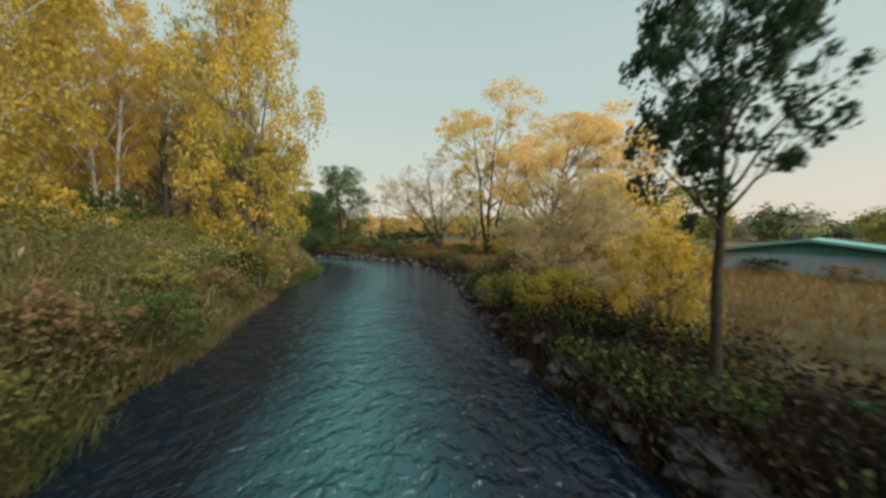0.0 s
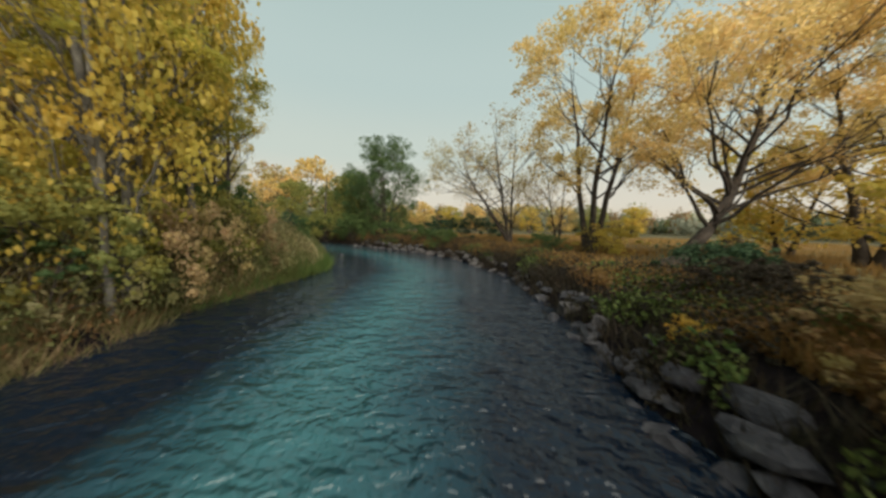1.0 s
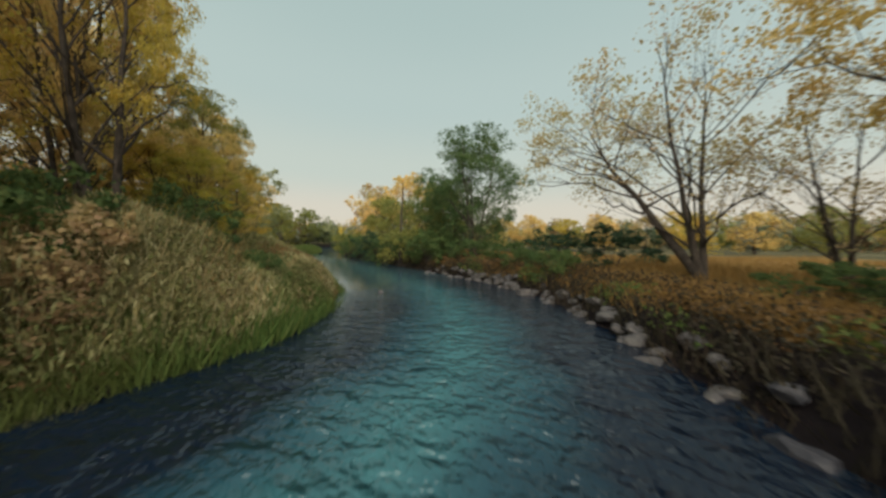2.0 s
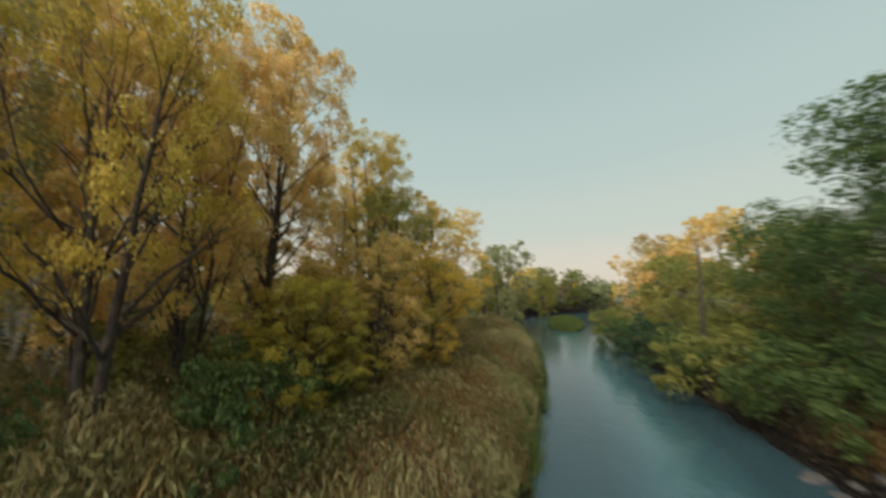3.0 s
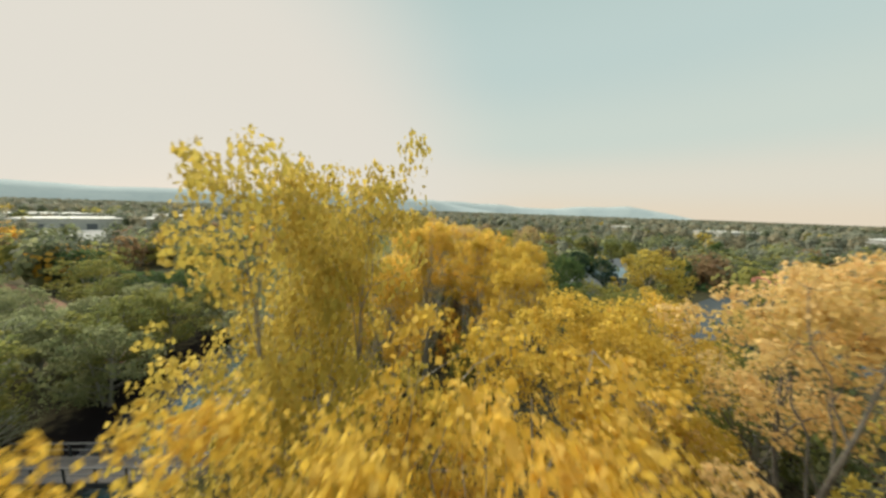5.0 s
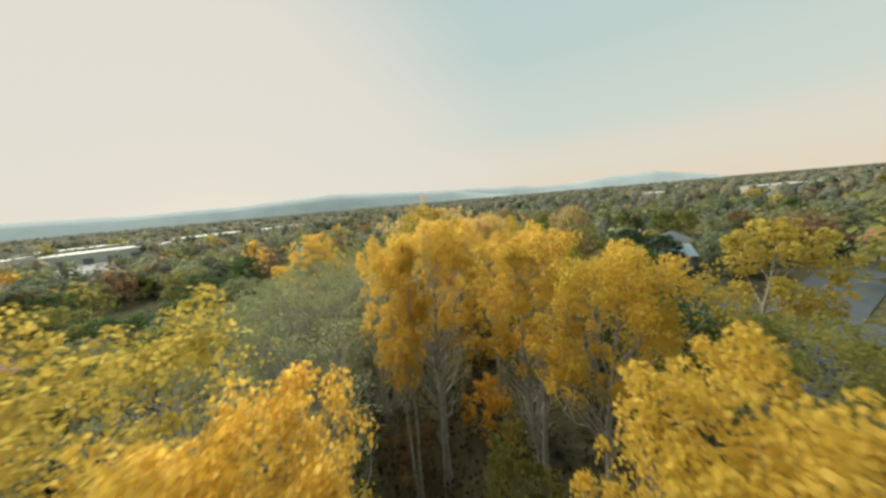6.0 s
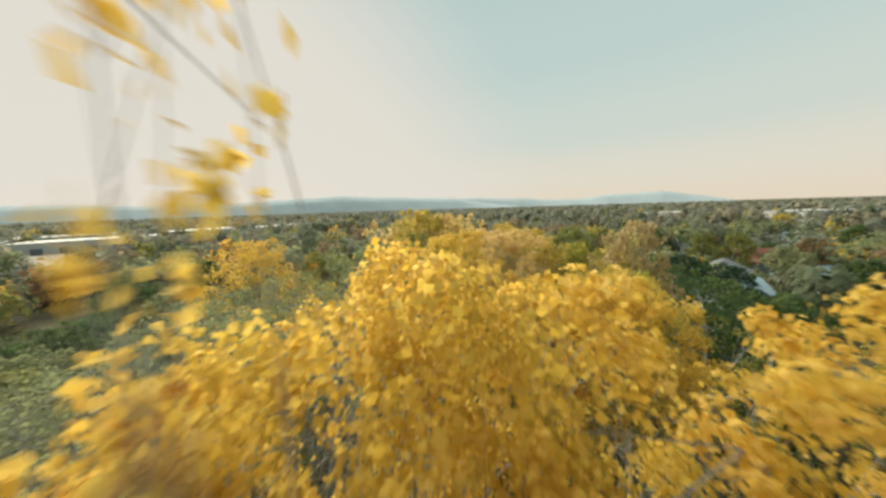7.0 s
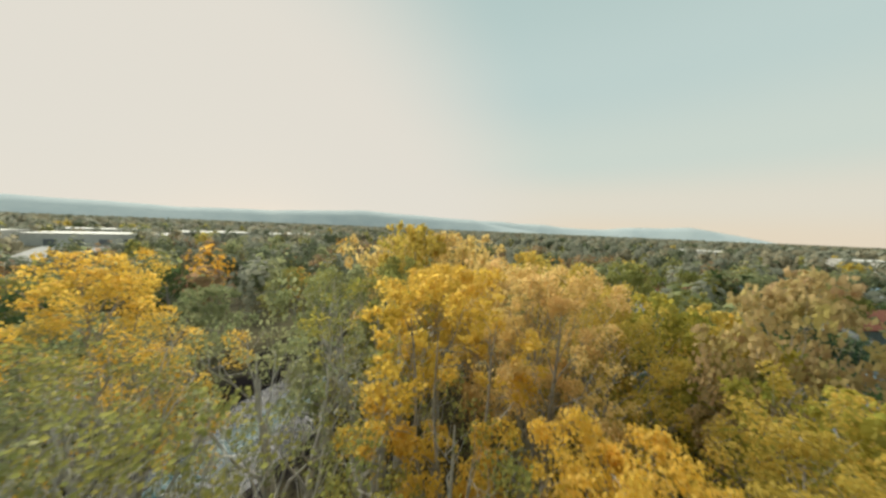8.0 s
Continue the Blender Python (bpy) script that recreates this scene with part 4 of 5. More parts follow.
def far_wood(name, mat, seed, count, lo, hi, quads, size, label, grove=1.0):
    """Woods in the distance: many uneven crowns of large leaf sprays in one mesh."""
    r = np.random.default_rng(seed)
    dist = lo * (hi / lo) ** np.sqrt(r.random(count))
    az = r.uniform(0, 2 * np.pi, count)
    x, y = -15 + dist * np.sin(az), dist * np.cos(az)
    d, s = river_dist(np.stack([x, y], 1))
    meadow = (x > -45) & (x < 95) & (y > 0) & (y < 135)
    field = (x > 16) & (x < 48) & (y < -12) & (y > -42) | (np.abs((x - 118) * 0.61 + (y + 108) * 0.79) < 15) & (x > 112) & (x < 232)
    k = (d > 5) & ~meadow & ~field
    x, y = x[k], y[k]
    n = len(x)
    H, R = r.uniform(6, 13, n), r.uniform(3, 5.5, n) * grove
    q = r.normal(size=(n, quads, 3))
    q /= np.linalg.norm(q, axis=2, keepdims=True)
    q *= (0.55 + 0.5 * r.random((n, quads, 1)))
    lob = 1 + 0.25 * np.sin(3 * np.arctan2(q[..., 1], q[..., 0]) + r.uniform(0, 6, (n, 1)))
    c = np.stack([x[:, None] + q[..., 0] * R[:, None] * lob, y[:, None] + q[..., 1] * R[:, None] * lob, 1 + H[:, None] * (0.55 + 0.45 * q[..., 2] * lob)], -1)
    v, f = leaf_cloud(r, c.reshape(-1, 3), size * (0.7 + 0.6 * r.random(n * quads)), facing=q.reshape(-1, 3) + [0, 0, 0.25], loose=0.16)
    thing(name, raw_mesh(name, v, f), mat, label, "woods", kind="stuff")


# FAR_A, FAR_B and VALLEY carry painted haze, the others plain leaf colours
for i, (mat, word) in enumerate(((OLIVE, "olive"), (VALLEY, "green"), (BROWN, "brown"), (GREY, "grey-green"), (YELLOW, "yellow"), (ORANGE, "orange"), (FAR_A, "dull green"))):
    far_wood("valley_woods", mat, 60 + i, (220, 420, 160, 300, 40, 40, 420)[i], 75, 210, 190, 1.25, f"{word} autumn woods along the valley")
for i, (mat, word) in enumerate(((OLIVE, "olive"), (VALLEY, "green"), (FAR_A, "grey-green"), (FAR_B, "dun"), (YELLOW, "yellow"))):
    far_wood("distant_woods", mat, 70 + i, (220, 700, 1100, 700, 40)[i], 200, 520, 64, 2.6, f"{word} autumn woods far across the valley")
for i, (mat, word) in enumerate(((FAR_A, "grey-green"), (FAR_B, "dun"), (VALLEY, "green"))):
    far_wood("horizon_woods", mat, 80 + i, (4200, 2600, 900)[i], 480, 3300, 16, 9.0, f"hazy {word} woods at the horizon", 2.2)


# ---- grass ----
def blades(name, mat, x, y, height, width, seed, label, leanf=0.35):
    r = np.random.default_rng(seed)
    n = len(x)
    z = ground_z(x, y) - 0.05
    a = r.uniform(0, 2 * np.pi, n)
    h = height * (0.55 + 0.7 * r.random(n))
    side = np.stack([np.cos(a), np.sin(a), 0 * a], 1) * (width * (0.6 + 0.8 * r.random(n)))[:, None]
    b = r.uniform(0, 2 * np.pi, n)
    off = np.stack([np.cos(b), np.sin(b), 0 * b], 1) * (h * leanf * r.random(n))[:, None]
    foot = np.stack([x, y, z], 1)
    tip = foot + off + np.stack([0 * h, 0 * h, h], 1)
    v = np.stack([foot - side * 0.5, foot + side * 0.5, tip], 1).reshape(-1, 3)
    f = np.arange(3 * n).reshape(n, 3)
    thing(name, raw_mesh(name, v, f), mat, label, "grass", kind="stuff")


def tops(name, mat, x, y, z, size, seed, label, width=0.42, upright=0.6):
    r = np.random.default_rng(seed)
    v, f = leaf_cloud(r, np.stack([x, y, z], 1), size * (0.6 + 0.8 * r.random(len(x))), upright, width)
    thing(name, raw_mesh(name, v, f), mat, label, "grass", kind="stuff")


def patchy(x, y, f=0.35):
    return 0.5 + 0.5 * np.sin(x * f + 2 * np.sin(y * f * 0.7)) * np.sin(y * f * 1.2 + 1.5 * np.sin(x * f * 0.8))


def along_bank(n, side, y0, y1, d0, d1, seed, bias=1.0):
    """Random places beside the water on one bank, between two stretches of the river line."""
    r = np.random.default_rng(seed)
    k = np.flatnonzero((LINE[:, 1] > y0) & (LINE[:, 1] < y1) & (LINE[:, 0] > -75))
    f = r.uniform(k[0], k[-1], n)
    px, py, w = (np.interp(f, np.arange(len(LINE)), LINE[:, c]) for c in range(3))
    tx, ty = (np.interp(f, np.arange(len(LINE)), TANG[:, c]) for c in range(2))
    off = w + d0 + (d1 - d0) * r.random(n) ** bias
    x, y = px - side * ty * off, py + side * tx * off
    d, s = river_dist(np.stack([x, y], 1))
    ok = (d > min(d0, 0) - 0.1) & (s == side)
    return x[ok], y[ok], d[ok]


def rnd(n, seed):
    return np.random.default_rng(seed).random(n)


x, y, d = along_bank(80000, 1, -2, 56, 0.3, 10.5, 101, 1.3)
mound = 0.55 + 0.6 * patchy(x, y, 0.42) + 0.45 * patchy(x + 9, y - 4, 1.1)
h = np.interp(d, [0.4, 1.3, 4, 9], [0.45, 0.95, 1.6, 1.5]) * mound * np.interp(y, [18, 30], [1.6, 0.95])
late = rnd(len(x), 4) < np.interp(y, [16, 27], [0.12, 1.0])
tawny = late & (d > 2.2) & (patchy(x + 21, y + 5, 0.35) > 0.25)
blades("tawny_grass", TAWNY, x[tawny], y[tawny], h[tawny] * 0.9, 0.05, 125, "tall orange-brown dry grass behind the reeds", 0.6)
late &= ~tawny
blades("reeds", STRAW, x[late], y[late], h[late], 0.045, 102, "tall dry straw-coloured reeds on the river bank", 0.6)
half = ~late & (rnd(len(x), 44) < 0.5)
blades("bank_herbs", HERB, x[half], y[half], h[half], 0.05, 118, "tall olive herbs gone to seed on the bank", 0.7)
k = rnd(len(x), 5) < np.interp(y, [16, 27], [0.08, 0.8])
tops("reed_plumes", STRAW, x[k], y[k], ground_z(x[k], y[k]) + h[k] * (0.55 + 0.5 * rnd(k.sum(), 6)), 0.26, 103, "pale feathery plumes on the reeds", 0.1, 2.6)
x, y, d = along_bank(100000, 1, -2, 56, 0.1, 8, 112)
g = patchy(x + 31, y, 0.6)
early = np.interp(y, [20, 28], [1, 0.35])
k = (g * early > 0.22)
tops("herbs", HERB, x[k], y[k], ground_z(x[k], y[k]) + np.interp(d[k], [0.2, 1.0, 4], [0.9, 1.5, 2.2]) * (0.5 + 0.9 * g[k]) * rnd(k.sum(), 7) ** 0.5 * np.interp(y[k], [18, 28], [1.3, 0.75]), 0.14, 113, "olive and yellowing herbs among the reeds", 0.22, 1.0)
k = patchy(x + 11, y + 7, 0.5) > np.interp(y, [20, 26], [0.7, 0.55])
tops("rust_herbs", RUST, x[k], y[k], ground_z(x[k], y[k]) + np.interp(d[k], [0.3, 1.2, 4], [0.5, 1.1, 1.8]) * rnd(k.sum(), 8) ** 0.5, 0.13, 114, "rust-tinted dying herbs among the reeds", 0.2, 1.4)
x, y, d = along_bank(26000, 1, 20, 56, -0.15, 2.0, 104, 1.2)
blades("waterside_grass", SEDGE, x, y, 0.35 + 0.6 * patchy(x, y, 0.8), 0.05, 106, "lush green grass along the water's edge", 0.8)
x, y, d = along_bank(24000, 1, -2, 26, -0.35, 1.6, 120, 1.0)
blades("waterside_grass", HERB, x, y, 0.3 + 0.4 * patchy(x, y, 0.8), 0.05, 121, "olive grass hanging over the water's edge", 1.0)
a, b = 2 * np.pi * rnd(9000, 131), rnd(9000, 132) ** 0.5
ax, ay = 10.8 * b * np.cos(a), 3.1 * b * np.sin(a)
x, y = -68.5 + ax * 0.90 + ay * 0.44, 62.0 - ax * 0.44 + ay * 0.90
blades("islet_grass", SEDGE, x, y, 0.5 + 0.7 * patchy(x, y, 0.5), 0.09, 133, "lush green grass on the islet in the river", 0.6)
# grass and brush on this bank take the shade-darkened brush colour
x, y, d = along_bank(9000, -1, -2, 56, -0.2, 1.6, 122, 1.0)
blades("waterside_grass", SHADE_BRUSH, x, y, 0.35 + 0.5 * patchy(x, y, 0.8), 0.05, 123, "dead grass hanging between bank stones, tree shade in its colour", 1.1)
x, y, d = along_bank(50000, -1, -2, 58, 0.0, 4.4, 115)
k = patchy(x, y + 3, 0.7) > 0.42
tops("bank_brush", SHADE_BRUSH, x[k], y[k], ground_z(x[k], y[k]) + 0.8 * rnd(k.sum(), 10) ** 1.2, 0.11, 116, "tangled brush hanging over the bank, tree shade in its colour", 0.3)
k = (patchy(x + 5, y + 9, 0.6) > 0.5) & (d > 1.6)
tops("rust_herbs", RUST, x[k], y[k], ground_z(x[k], y[k]) + 0.7 * rnd(k.sum(), 11) ** 1.3, 0.13, 117, "rust-orange dying herbs on the bank", 0.3)
k = (patchy(x + 15, y + 2, 0.8) > 0.66) & (d > 0.6)
tops("green_herbs", SEDGE, x[k], y[k], ground_z(x[k], y[k]) + 0.6 * rnd(k.sum(), 12) ** 1.2, 0.15, 119, "green herbs and nettles on the bank", 0.25, 0.6)
x, y, d = along_bank(18000, -1, 12, 40, 2.2, 5.0, 141)
k = patchy(x + 2, y - 6, 0.5) > 0.3
blades("meadow_grass", MEADOW, x[k], y[k], 0.35 + 0.5 * patchy(x[k], y[k], 0.4), 0.05, 142, "orange-brown dry grass on the top of the bank", 0.9)
x, y, d, s = scatter(72000, (-4, 60, -2, 80), lambda x, y, d, s: (s < 0) & (d > np.interp(y, [10, 16], [5.0, 2.6])), 106)
blades("meadow_grass", MEADOW, x, y, 0.3 + 0.4 * patchy(x, y, 0.25), 0.07, 107, "dry golden-orange meadow grass", 0.7)
x, y, d, s = scatter(45000, (-34, 10, 36, 75), lambda x, y, d, s: (s < 0) & (d > 0.8), 108)
blades("meadow_grass", MEADOW, x, y, 0.3 + 0.4 * patchy(x, y, 0.25), 0.07, 109, "dry golden-orange meadow grass", 0.7)
# litter in the same colour paints the gloom between the crowns
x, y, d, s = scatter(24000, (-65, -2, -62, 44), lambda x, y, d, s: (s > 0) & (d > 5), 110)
tops("leaf_litter", SHADE_BRUSH, x, y, ground_z(x, y) + 0.1 + 0.9 * rnd(len(x), 9) ** 3, 0.3, 111, "fallen leaves and low brown undergrowth, coloured as if shaded")


# ---- rocks ----
def rock_mesh(seed, mat):
    r = np.random.default_rng(seed)
    bm = bmesh.new()
    bmesh.ops.create_icosphere(bm, subdivisions=2, radius=1)
    off = Vector(r.uniform(-50, 50, 3))
    cuts = [(Vector(r.normal(size=3)).normalized(), r.uniform(0.45, 0.75)) for _ in range(9)]
    for v in bm.verts:
        p = v.co.copy()
        for n, lim in cuts:
            e = p.dot(n) - lim
            if e > 0:
                p -= n * e * 0.9
        p *= 1 + 0.16 * noise.noise(v.co * 1.7 + off) + 0.06 * noise.noise(v.co * 5 + off)
        v.co = p
    me = bpy.data.meshes.new("boulder")
    bm.to_mesh(me)
    bm.free()
    me.materials.append(mat)
    return me


ROCKS = [rock_mesh(s, ROCK) for s in range(200, 206)]
DARK_ROCKS = [rock_mesh(s, ROCK_DARK) for s in range(206, 212)]


def boulder(x, y, sx, sy, sz, z=None, label="grey angular boulder at the water's edge", kinds=ROCKS):
    ob = new("boulder", kinds[int(rng.integers(6))])
    z = max(gz(x, y), -0.15) if z is None else z
    ob.matrix_basis = pose(x, y, z + sz * 0.2, rng.uniform(-12, 12), rng.uniform(-12, 12), rng.uniform(0, 360)) @ Matrix.Diagonal((sx, sy, sz, 1))
    return tagged(ob, label, "boulder", "bank boulders")


n = len(LINE)
for i in range(n):
    if not (-3 < LINE[i, 1] < 60 and -23 < LINE[i, 0] < 8):
        continue
    nx, ny = TANG[i, 1], -TANG[i, 0]
    pale = LINE[i, 1] > 30
    for k in range(2):
        off = LINE[i, 2] + rng.uniform(-0.3, 1.0)
        along = rng.uniform(-0.6, 0.6)
        sz = rng.uniform(0.25, 0.5) if pale else rng.uniform(0.15, 0.42)
        boulder(LINE[i, 0] + nx * off + TANG[i, 0] * along, LINE[i, 1] + ny * off + TANG[i, 1] * along, sz * rng.uniform(0.8, 1.4), sz * rng.uniform(0.7, 1.1), sz * rng.uniform(0.5, 0.8), None,
                "grey angular boulder at the water's edge" if pale else "dark wet rock at the water's edge", ROCKS if pale else DARK_ROCKS)


def slab(x, y, sx, sy, sz, turn, tilt, label):
    """A split, flat-topped block of stone with chipped edges."""
    bm = bmesh.new()
    bmesh.ops.create_cube(bm, size=1)
    bmesh.ops.bevel(bm, geom=bm.edges[:], offset=0.07, segments=1, affect="EDGES")
    bmesh.ops.subdivide_edges(bm, edges=bm.edges[:], cuts=2, use_grid_fill=True)
    for v in bm.verts:
        v.co += Vector((0.1 * noise.noise(v.co * 1.8 + Vector((x, y, 0))), 0.1 * noise.noise(v.co * 1.8 + Vector((y, x, 5))), 0.1 * noise.noise(v.co * 2.2 + Vector((x, 3, y)))))
    me = bpy.data.meshes.new("slab")
    bm.to_mesh(me)
    bm.free()
    me.materials.append(ROCK_DARK if "dark" in label else ROCK)
    ob = new("boulder", me)
    ob.matrix_basis = pose(x, y, sz * 0.28, tilt, tilt * 0.6, turn) @ Matrix.Diagonal((sx, sy, sz, 1))
    return tagged(ob, label, "boulder", "bank boulders")


slab(2.35, 18.0, 1.3, 0.7, 0.3, 20, 4, "flat grey slab of rock at the water's edge")
slab(2.7, 16.2, 1.0, 0.8, 0.6, 35, -6, "dark blue-grey squared block on the bank")
slab(3.2, 15.2, 1.1, 0.9, 0.6, 10, 5, "dark blue-grey squared block on the bank")
slab(4.0, 10.2, 1.4, 1.1, 0.6, 60, 7, "pale slab of rock under the shrubs")
slab(3.9, 11.3, 1.1, 0.8, 0.5, 25, -8, "dark slab of rock under the shrubs")
slab(4.6, 7.9, 1.5, 1.0, 0.9, 50, 12, "pale tilted slab of rock on the bank")
slab(1.5, 20.6, 0.5, 0.4, 0.75, 70, 14, "pale upright rock on the bank")
slab(1.2, 22.6, 0.8, 0.5, 0.5, 15, 5, "pale slab of rock on the bank")
slab(-17.2, 47.0, 1.5, 0.9, 0.8, 25, 4, "large pale boulder block at the bend")
slab(-14.0, 45.2, 1.2, 0.8, 0.7, 20, -5, "large pale boulder block at the bend")
slab(-11.8, 43.8, 1.0, 0.7, 0.6, 40, 6, "large pale boulder block at the bend")
slab(5.0, 8.4, 1.5, 1.1, 0.9, 30, 8, "dark squared rock on the bank")
slab(5.2, 6.6, 1.3, 1.0, 0.8, 70, -7, "dark squared rock on the bank")
slab(4.8, 4.6, 1.4, 1.1, 0.8, 15, 9, "dark purple-grey rock on the bank")
slab(6.4, 4.4, 1.2, 0.9, 0.7, 50, -9, "dark purple-grey rock on the bank")
slab(2.3, 21.6, 0.9, 0.6, 0.7, 65, 12, "pale upright rock on the bank")
slab(-10.5, 42.4, 0.9, 0.6, 0.5, 30, 5, "pale boulder block at the bend")
slab(-9.0, 40.6, 0.7, 0.5, 0.4, 50, -6, "pale boulder block at the bend")
boulder(-16.2, 36.0, 0.25, 0.2, 0.2, -0.05, "small dark rock breaking the water's surface")


# ---- snag ----
e = new("dead_tree")
e.matrix_basis = pose(-27.5, 50.0, gz(-27.5, 50) - 0.1)
r = np.random.default_rng(3)
v, f = tubes([(wander(r, (0, 0, 0), (0.2, 0.1, 10.2), 10, 0.06), np.linspace(0.2, 0.05, 10)), (wander(r, (0.1, 0, 5.5), (0.9, 0.2, 6.6), 4, 0.05), np.linspace(0.05, 0.02, 4))])
part("trunk", raw_mesh("snag", v, f, True), BARK_DARK, e)
tagged(e, "bare dead tree trunk standing like a pole", "tree")

# ---- footbridge behind the start ----
e = new("footbridge")
e.matrix_basis = pose(0.2, -0.5, -0.25)
L = 17.0
plank = bpy.data.meshes.new("plank")
bm = boxes((0, 0, 0, 0.27, 2.3, 0.06))
bmesh.ops.bevel(bm, geom=bm.edges[:], offset=0.008, segments=1, affect="EDGES")
bm.to_mesh(plank)
bm.free()
for i in range(int(L / 0.3)):
    part("plank", plank, WOOD, e).location = (-L / 2 + 0.15 + i * 0.3, 0, 2.0 + 0.006 * (i * 7 % 3))
for sy in (-1.1, 1.1):
    part("girder", boxes((0, sy, 1.78, L, 0.16, 0.36)), STEEL, e)
    part("handrail", boxes((0, sy, 3.15, L, 0.1, 0.08)), STEEL, e)
    part("midrail", boxes((0, sy, 2.62, L, 0.06, 0.06)), STEEL, e)
    for i in range(9):
        part("post", boxes((-L / 2 + 0.1 + i * (L - 0.2) / 8, sy, 2.58, 0.09, 0.09, 1.1)), STEEL, e)
for sx in (-1, 1):
    part("abutment", boxes((sx * (L / 2 - 0.3), 0, 0.75, 1.2, 2.8, 1.75)), ROCK, e, "concrete bridge abutment")
tagged(e, "dark steel footbridge with plank deck over the river", "bridge")


# ---- houses ----
def house(x, y, turn, w, dep, wall_h, roof_h, wall, roof, label, name="house", gable=None):
    e = new(name)
    z = gz(x, y)
    e.matrix_basis = pose(x, y, z - 0.1, 0, 0, turn)
    part("wall", boxes((0, 0, wall_h / 2, w, dep, wall_h)), wall, e)
    bm = bmesh.new()
    o = 0.5
    a = [bm.verts.new(p) for p in ((-w / 2 - o, -dep / 2 - o, wall_h), (w / 2 + o, -dep / 2 - o, wall_h), (w / 2 + o, 0, wall_h + roof_h), (-w / 2 - o, 0, wall_h + roof_h), (w / 2 + o, dep / 2 + o, wall_h), (-w / 2 - o, dep / 2 + o, wall_h))]
    b = [bm.verts.new(v.co + Vector((0, 0, 0.18))) for v in a]
    for q in ((0, 1, 2, 3), (3, 2, 4, 5)):
        bm.faces.new([b[i] for i in q])
        bm.faces.new([a[i] for i in reversed(q)])
    for i, j in ((0, 1), (1, 2), (2, 4), (4, 5), (5, 3), (3, 0)):
        bm.faces.new([a[i], a[j], b[j], b[i]])
    roofp = part("roof", bm, roof, e)
    for sx in (-1, 1):
        g = bmesh.new()
        xx = sx * (w / 2 - 0.05)
        p = [g.verts.new(c) for c in ((xx, -dep / 2, wall_h), (xx, dep / 2, wall_h), (xx, 0, wall_h + roof_h * 0.95))]
        q = [g.verts.new(v.co - Vector((sx * 0.2, 0, 0))) for v in p]
        g.faces.new(p)
        g.faces.new(q[::-1])
        for i in range(3):
            g.faces.new((p[i], q[i], q[(i + 1) % 3], p[(i + 1) % 3]))
        bmesh.ops.recalc_face_normals(g, faces=g.faces)
        part("gable", g, gable or wall, e)
    part("chimney", boxes((w * 0.2, dep * 0.12, wall_h + roof_h * 0.9, 0.7, 0.7, 1.4)), ROCK, e)
    for sy in (-1, 1):
        for k in range(3):
            xx = (k - 1) * w * 0.32
            if k == 1 and sy < 0:
                dh = min(2.05, wall_h - 0.15)
                part("door", boxes((xx, sy * (dep / 2 + 0.02), dh / 2, 0.95, 0.08, dh)), DOORP, e)
                continue
            wz, wh = min(1.55, wall_h * 0.55), min(1.1, wall_h * 0.5)
            win = part("window", boxes((xx, sy * (dep / 2 + 0.02), wz, 1.4, 0.09, wh)), TRIMP, e)
            for px in (-0.33, 0.33):
                part("pane", boxes((xx + px, sy * (dep / 2 + 0.055), wz, 0.58, 0.05, wh - 0.16)), GLASSP, win)
    return tagged(e, label, "house", "houses of the town")


TEAL, CREAM, WHITEP, BLUEG, BRICKP = paint("teal_paint", (0.10, 0.26, 0.26)), paint("cream_siding", (0.55, 0.50, 0.42)), paint("white_siding", (0.72, 0.72, 0.70)), paint("blue_grey_siding", (0.28, 0.36, 0.42)), paint("red_brick", (0.28, 0.11, 0.07))
SHINGLE, SHINGLE_B, SHINGLE_R = paint("grey_shingle", (0.16, 0.17, 0.18), 0.9), paint("blue_shingle", (0.22, 0.30, 0.34), 0.8), paint("red_shingle", (0.24, 0.09, 0.06), 0.9)
DOORP, TRIMP = paint("door_paint", (0.16, 0.09, 0.06)), paint("trim_paint", (0.75, 0.75, 0.73))
GLASSP = bpy.data.materials.new("window_glass")
GLASSP.use_nodes = True
GLASSP.node_tree.nodes["Principled BSDF"].inputs["Base Color"].default_value = (0.02, 0.025, 0.03, 1)
GLASSP.node_tree.nodes["Principled BSDF"].inputs["Roughness"].default_value = 0.08
house(28.5, 22.4, 35, 10, 9, 1.5, 0.9, BLUEG, TEAL, "low blue-grey house with teal gable and shallow teal roof", gable=TEAL)
TOWN = [(-97, -66, 20, WHITEP, SHINGLE_B), (-62, -50, 65, CREAM, SHINGLE), (-106, -86, 10, BLUEG, SHINGLE_R), (-84, -72, 40, WHITEP, SHINGLE), (-74, -62, -20, BLUEG, SHINGLE_B), (-118, -52, 70, CREAM, SHINGLE_R),
        (-101, -28, 30, BLUEG, SHINGLE), (-130, -78, 15, WHITEP, SHINGLE), (-66, -84, 80, CREAM, SHINGLE), (-82, -104, 10, BLUEG, SHINGLE_R), (-110, -116, 35, WHITEP, SHINGLE_B), (-140, -106, 60, CREAM, SHINGLE),
        (-58, -112, 20, WHITEP, SHINGLE), (-150, -60, 5, BLUEG, SHINGLE), (-96, -140, 75, WHITEP, SHINGLE), (-160, -130, 20, CREAM, SHINGLE_B), (-125, -25, 50, WHITEP, SHINGLE)]
for x, y, a, wall, roof in TOWN:
    house(x, y, a, rng.uniform(11, 15), rng.uniform(8, 10), rng.uniform(2.8, 3.6), rng.uniform(1.8, 2.8), wall, roof, f"small {wall.name.replace('_', ' ')} house with {roof.name.replace('_', ' ')} roof among trees")


PALE_METAL = paint("pale_metal_cladding", (0.50, 0.49, 0.45))


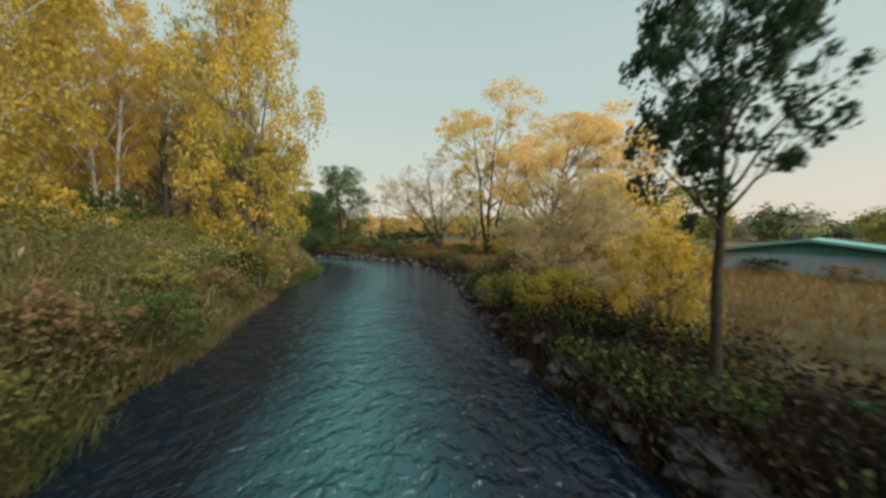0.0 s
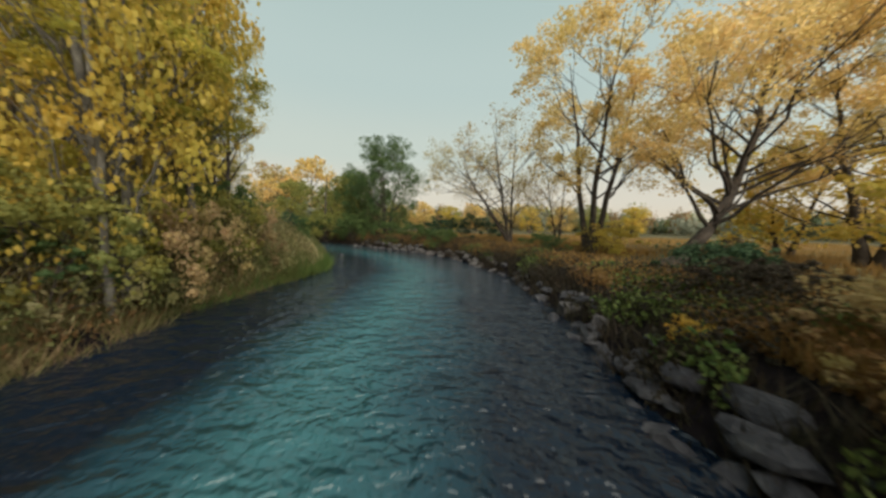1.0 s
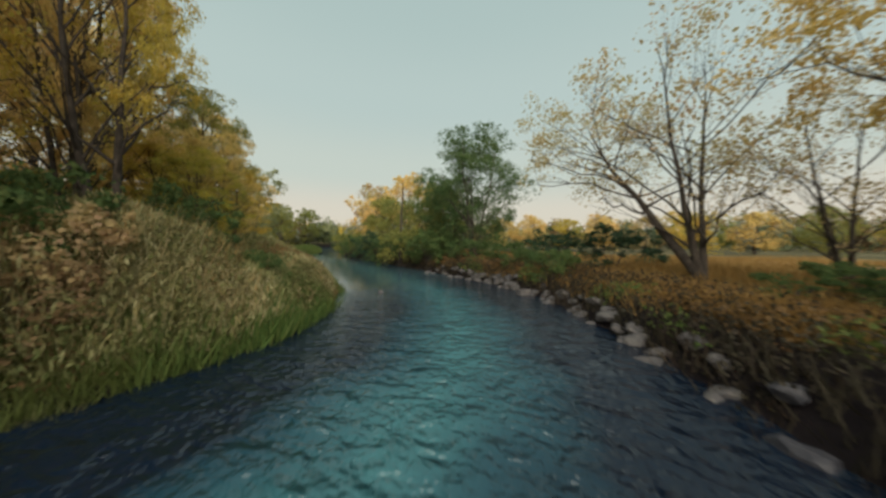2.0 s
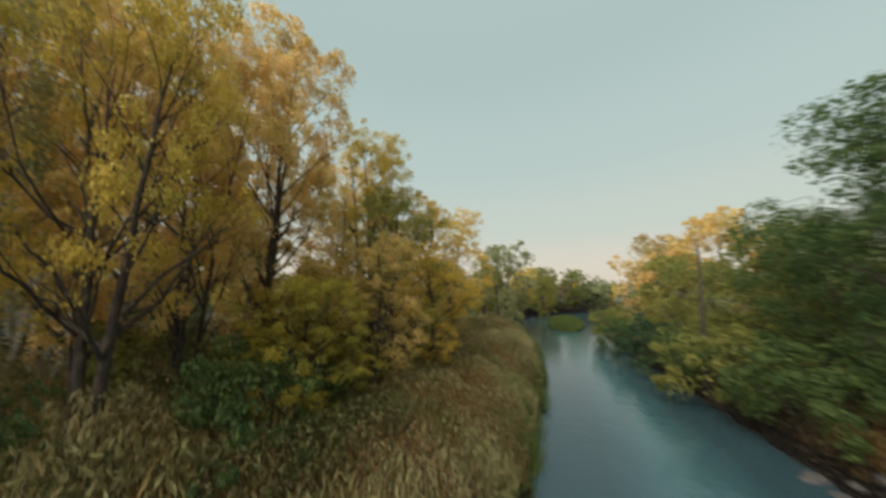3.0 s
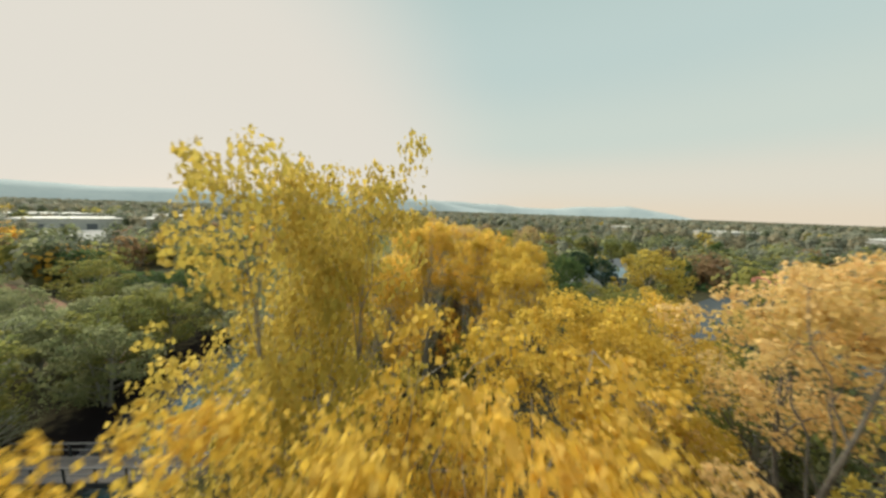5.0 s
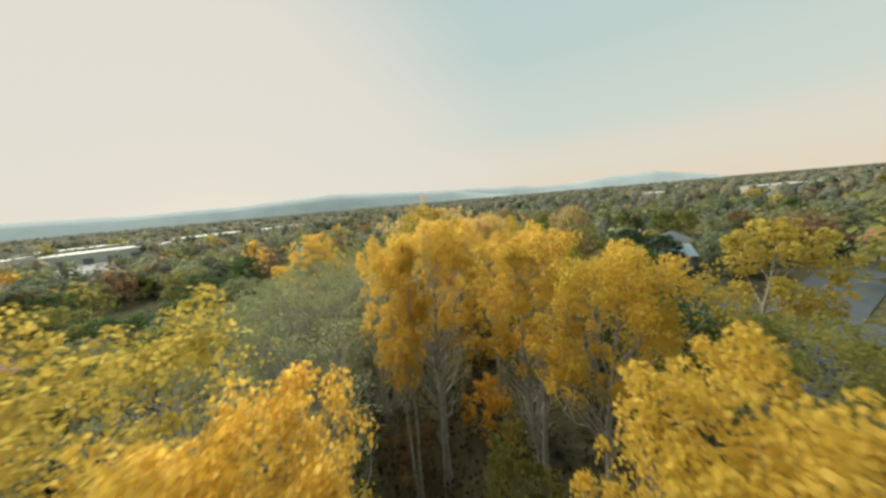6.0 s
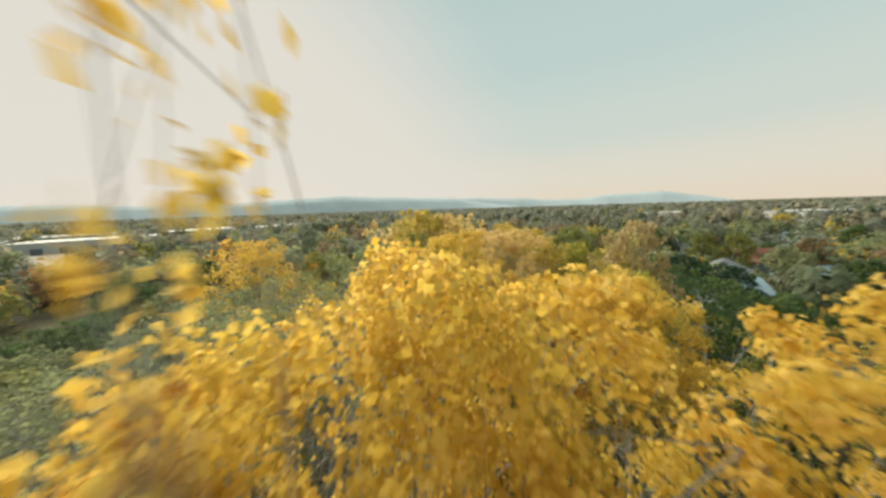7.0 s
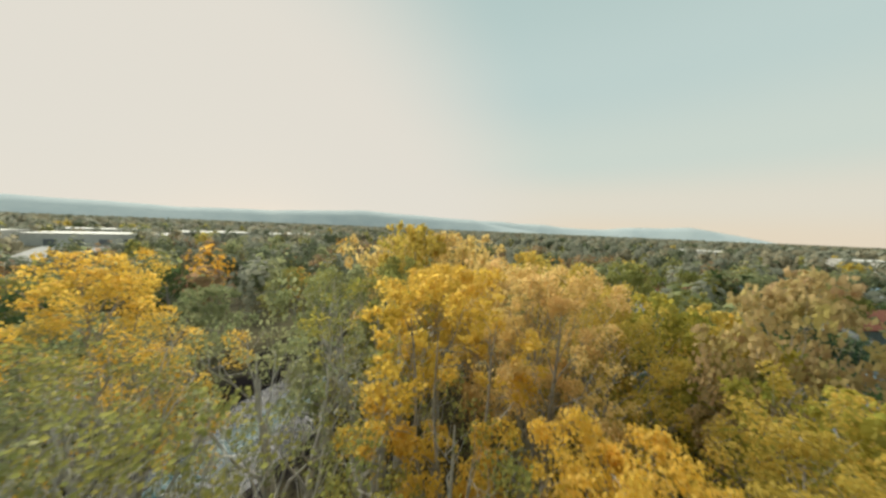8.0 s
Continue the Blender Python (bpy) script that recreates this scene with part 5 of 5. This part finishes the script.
def warehouse(x, y, turn, w, dep, h):
    e = new("warehouse")
    e.matrix_basis = pose(x, y, gz(x, y) - 0.1, 0, 0, turn)
    part("wall", boxes((0, 0, h / 2, w, dep, h)), PALE_METAL, e)
    part("roof", boxes((0, 0, h + 0.15, w + 0.8, dep + 0.8, 0.3)), PALE_METAL, e)
    for k in range(5):
        part("door", boxes(((k - 2) * w / 6, -dep / 2 - 0.05, 2.0, w / 14, 0.2, 4.0)), SHINGLE, e)
        part("door", boxes(((k - 2) * w / 6, dep / 2 + 0.05, 2.0, w / 14, 0.2, 4.0)), SHINGLE, e)
    return tagged(e, "long low white industrial building far off", "building", "industrial buildings")


for x, y, a, w in ((205, -190, 40, 70), (260, -150, 30, 60), (285, -240, 45, 80), (190, -250, 50, 50), (330, -110, 20, 70), (150, -300, 60, 60), (-330, -260, 10, 60), (-260, -330, 40, 50), (-420, -200, 25, 70)):
    warehouse(x, y, a, w * 0.9, 30, rng.uniform(6.5, 8.5))


# ---- street, track ----
def ribbon(name, pts, width, mat, label, lift=0.06):
    p = smooth_line([(a, b, 0) for a, b in pts], 12)
    t = np.gradient(p[:, :2], axis=0)
    t /= np.linalg.norm(t, axis=1, keepdims=True)
    rows = []
    for s in np.linspace(-0.5, 0.5, 5):
        q = p[:, :2] + np.stack([-t[:, 1], t[:, 0]], 1) * width * s
        rows.append(np.column_stack([q, ground_z(q[:, 0], q[:, 1]) + lift]))
    v = np.stack(rows, 1).reshape(-1, 3)
    ii, jj = np.meshgrid(np.arange(len(p) - 1), np.arange(4), indexing="ij")
    f = np.stack([ii * 5 + jj, (ii + 1) * 5 + jj, (ii + 1) * 5 + jj + 1, ii * 5 + jj + 1], -1).reshape(-1, 4)
    thing(name, raw_mesh(name, v, f[:, ::-1], True), mat, label, "road", kind="structure")


ribbon("road", [(-46, -66), (-58, -47), (-70, -31), (-84, -16), (-110, 4)], 7, ASPHALT, "grey asphalt street of the town", 0.12)
ribbon("road", [(-50, -15.5), (-62, -24.5), (-74, -32), (-95, -43.5), (-132, -64), (-172, -86)], 8.5, ASPHALT, "grey asphalt street between houses, blue with painted sky reflection", 0.14)
ribbon("lawn", [(-101, -56), (-112, -62), (-122, -68)], 7.0, LAWN, "mown green lawn beside the street", 0.12)
ribbon("car_park", [(118, -108), (165, -142), (225, -190)], 26.0, PALE_LOT, "pale worn asphalt of a far car park", 0.2)
ribbon("path", [(14, -16), (30, -26), (55, -40), (90, -55)], 3.0, DIRT, "reddish dirt track across the field", 0.08)
ribbon("path", [(-14, 72), (5, 66), (30, 60), (70, 50)], 2.6, DIRT, "pale footpath across the meadow", 0.08)


# ---- hills ----
def hills(name, dist, az0, az1, h, seed, mat, label):
    r = np.random.default_rng(seed)
    n = 120
    az = np.radians(np.linspace(az0, az1, n))
    t = np.linspace(0, 1, n)
    prof = sum(r.uniform(0.4, 1) / k * np.sin(k * 6.28 * t + r.uniform(0, 6.28)) for k in (1.3, 2.7, 5.1, 9, 17))
    prof = h * (0.75 + 0.22 * prof) * np.clip(np.minimum(t, 1 - t) * 7, 0, 1)
    rows = [np.column_stack([-np.sin(az) * (dist + k), np.cos(az) * (dist + k), z]) for k, z in ((-260, 0 * az), (-120, prof * 0.62), (0, prof), (300, prof * 0.4))]
    v = np.stack(rows, 1).reshape(-1, 3)
    ii, jj = np.meshgrid(np.arange(n - 1), np.arange(3), indexing="ij")
    f = np.stack([ii * 4 + jj, ii * 4 + jj + 1, (ii + 1) * 4 + jj + 1, (ii + 1) * 4 + jj], -1).reshape(-1, 4)
    thing(name, raw_mesh(name, v, f, True), mat, label, "hills", kind="structure")


# the haze over both ranges is in their colour, not in the air
hills("backdrop", 3400, 165, 262, 185, 5, HAZY_HILL, "low wooded hills at the horizon, haze in their blue-grey colour")
hills("backdrop", 4200, 135, 200, 170, 9, HAZY_HILL, "far mountain range at the horizon, coloured hazy blue")
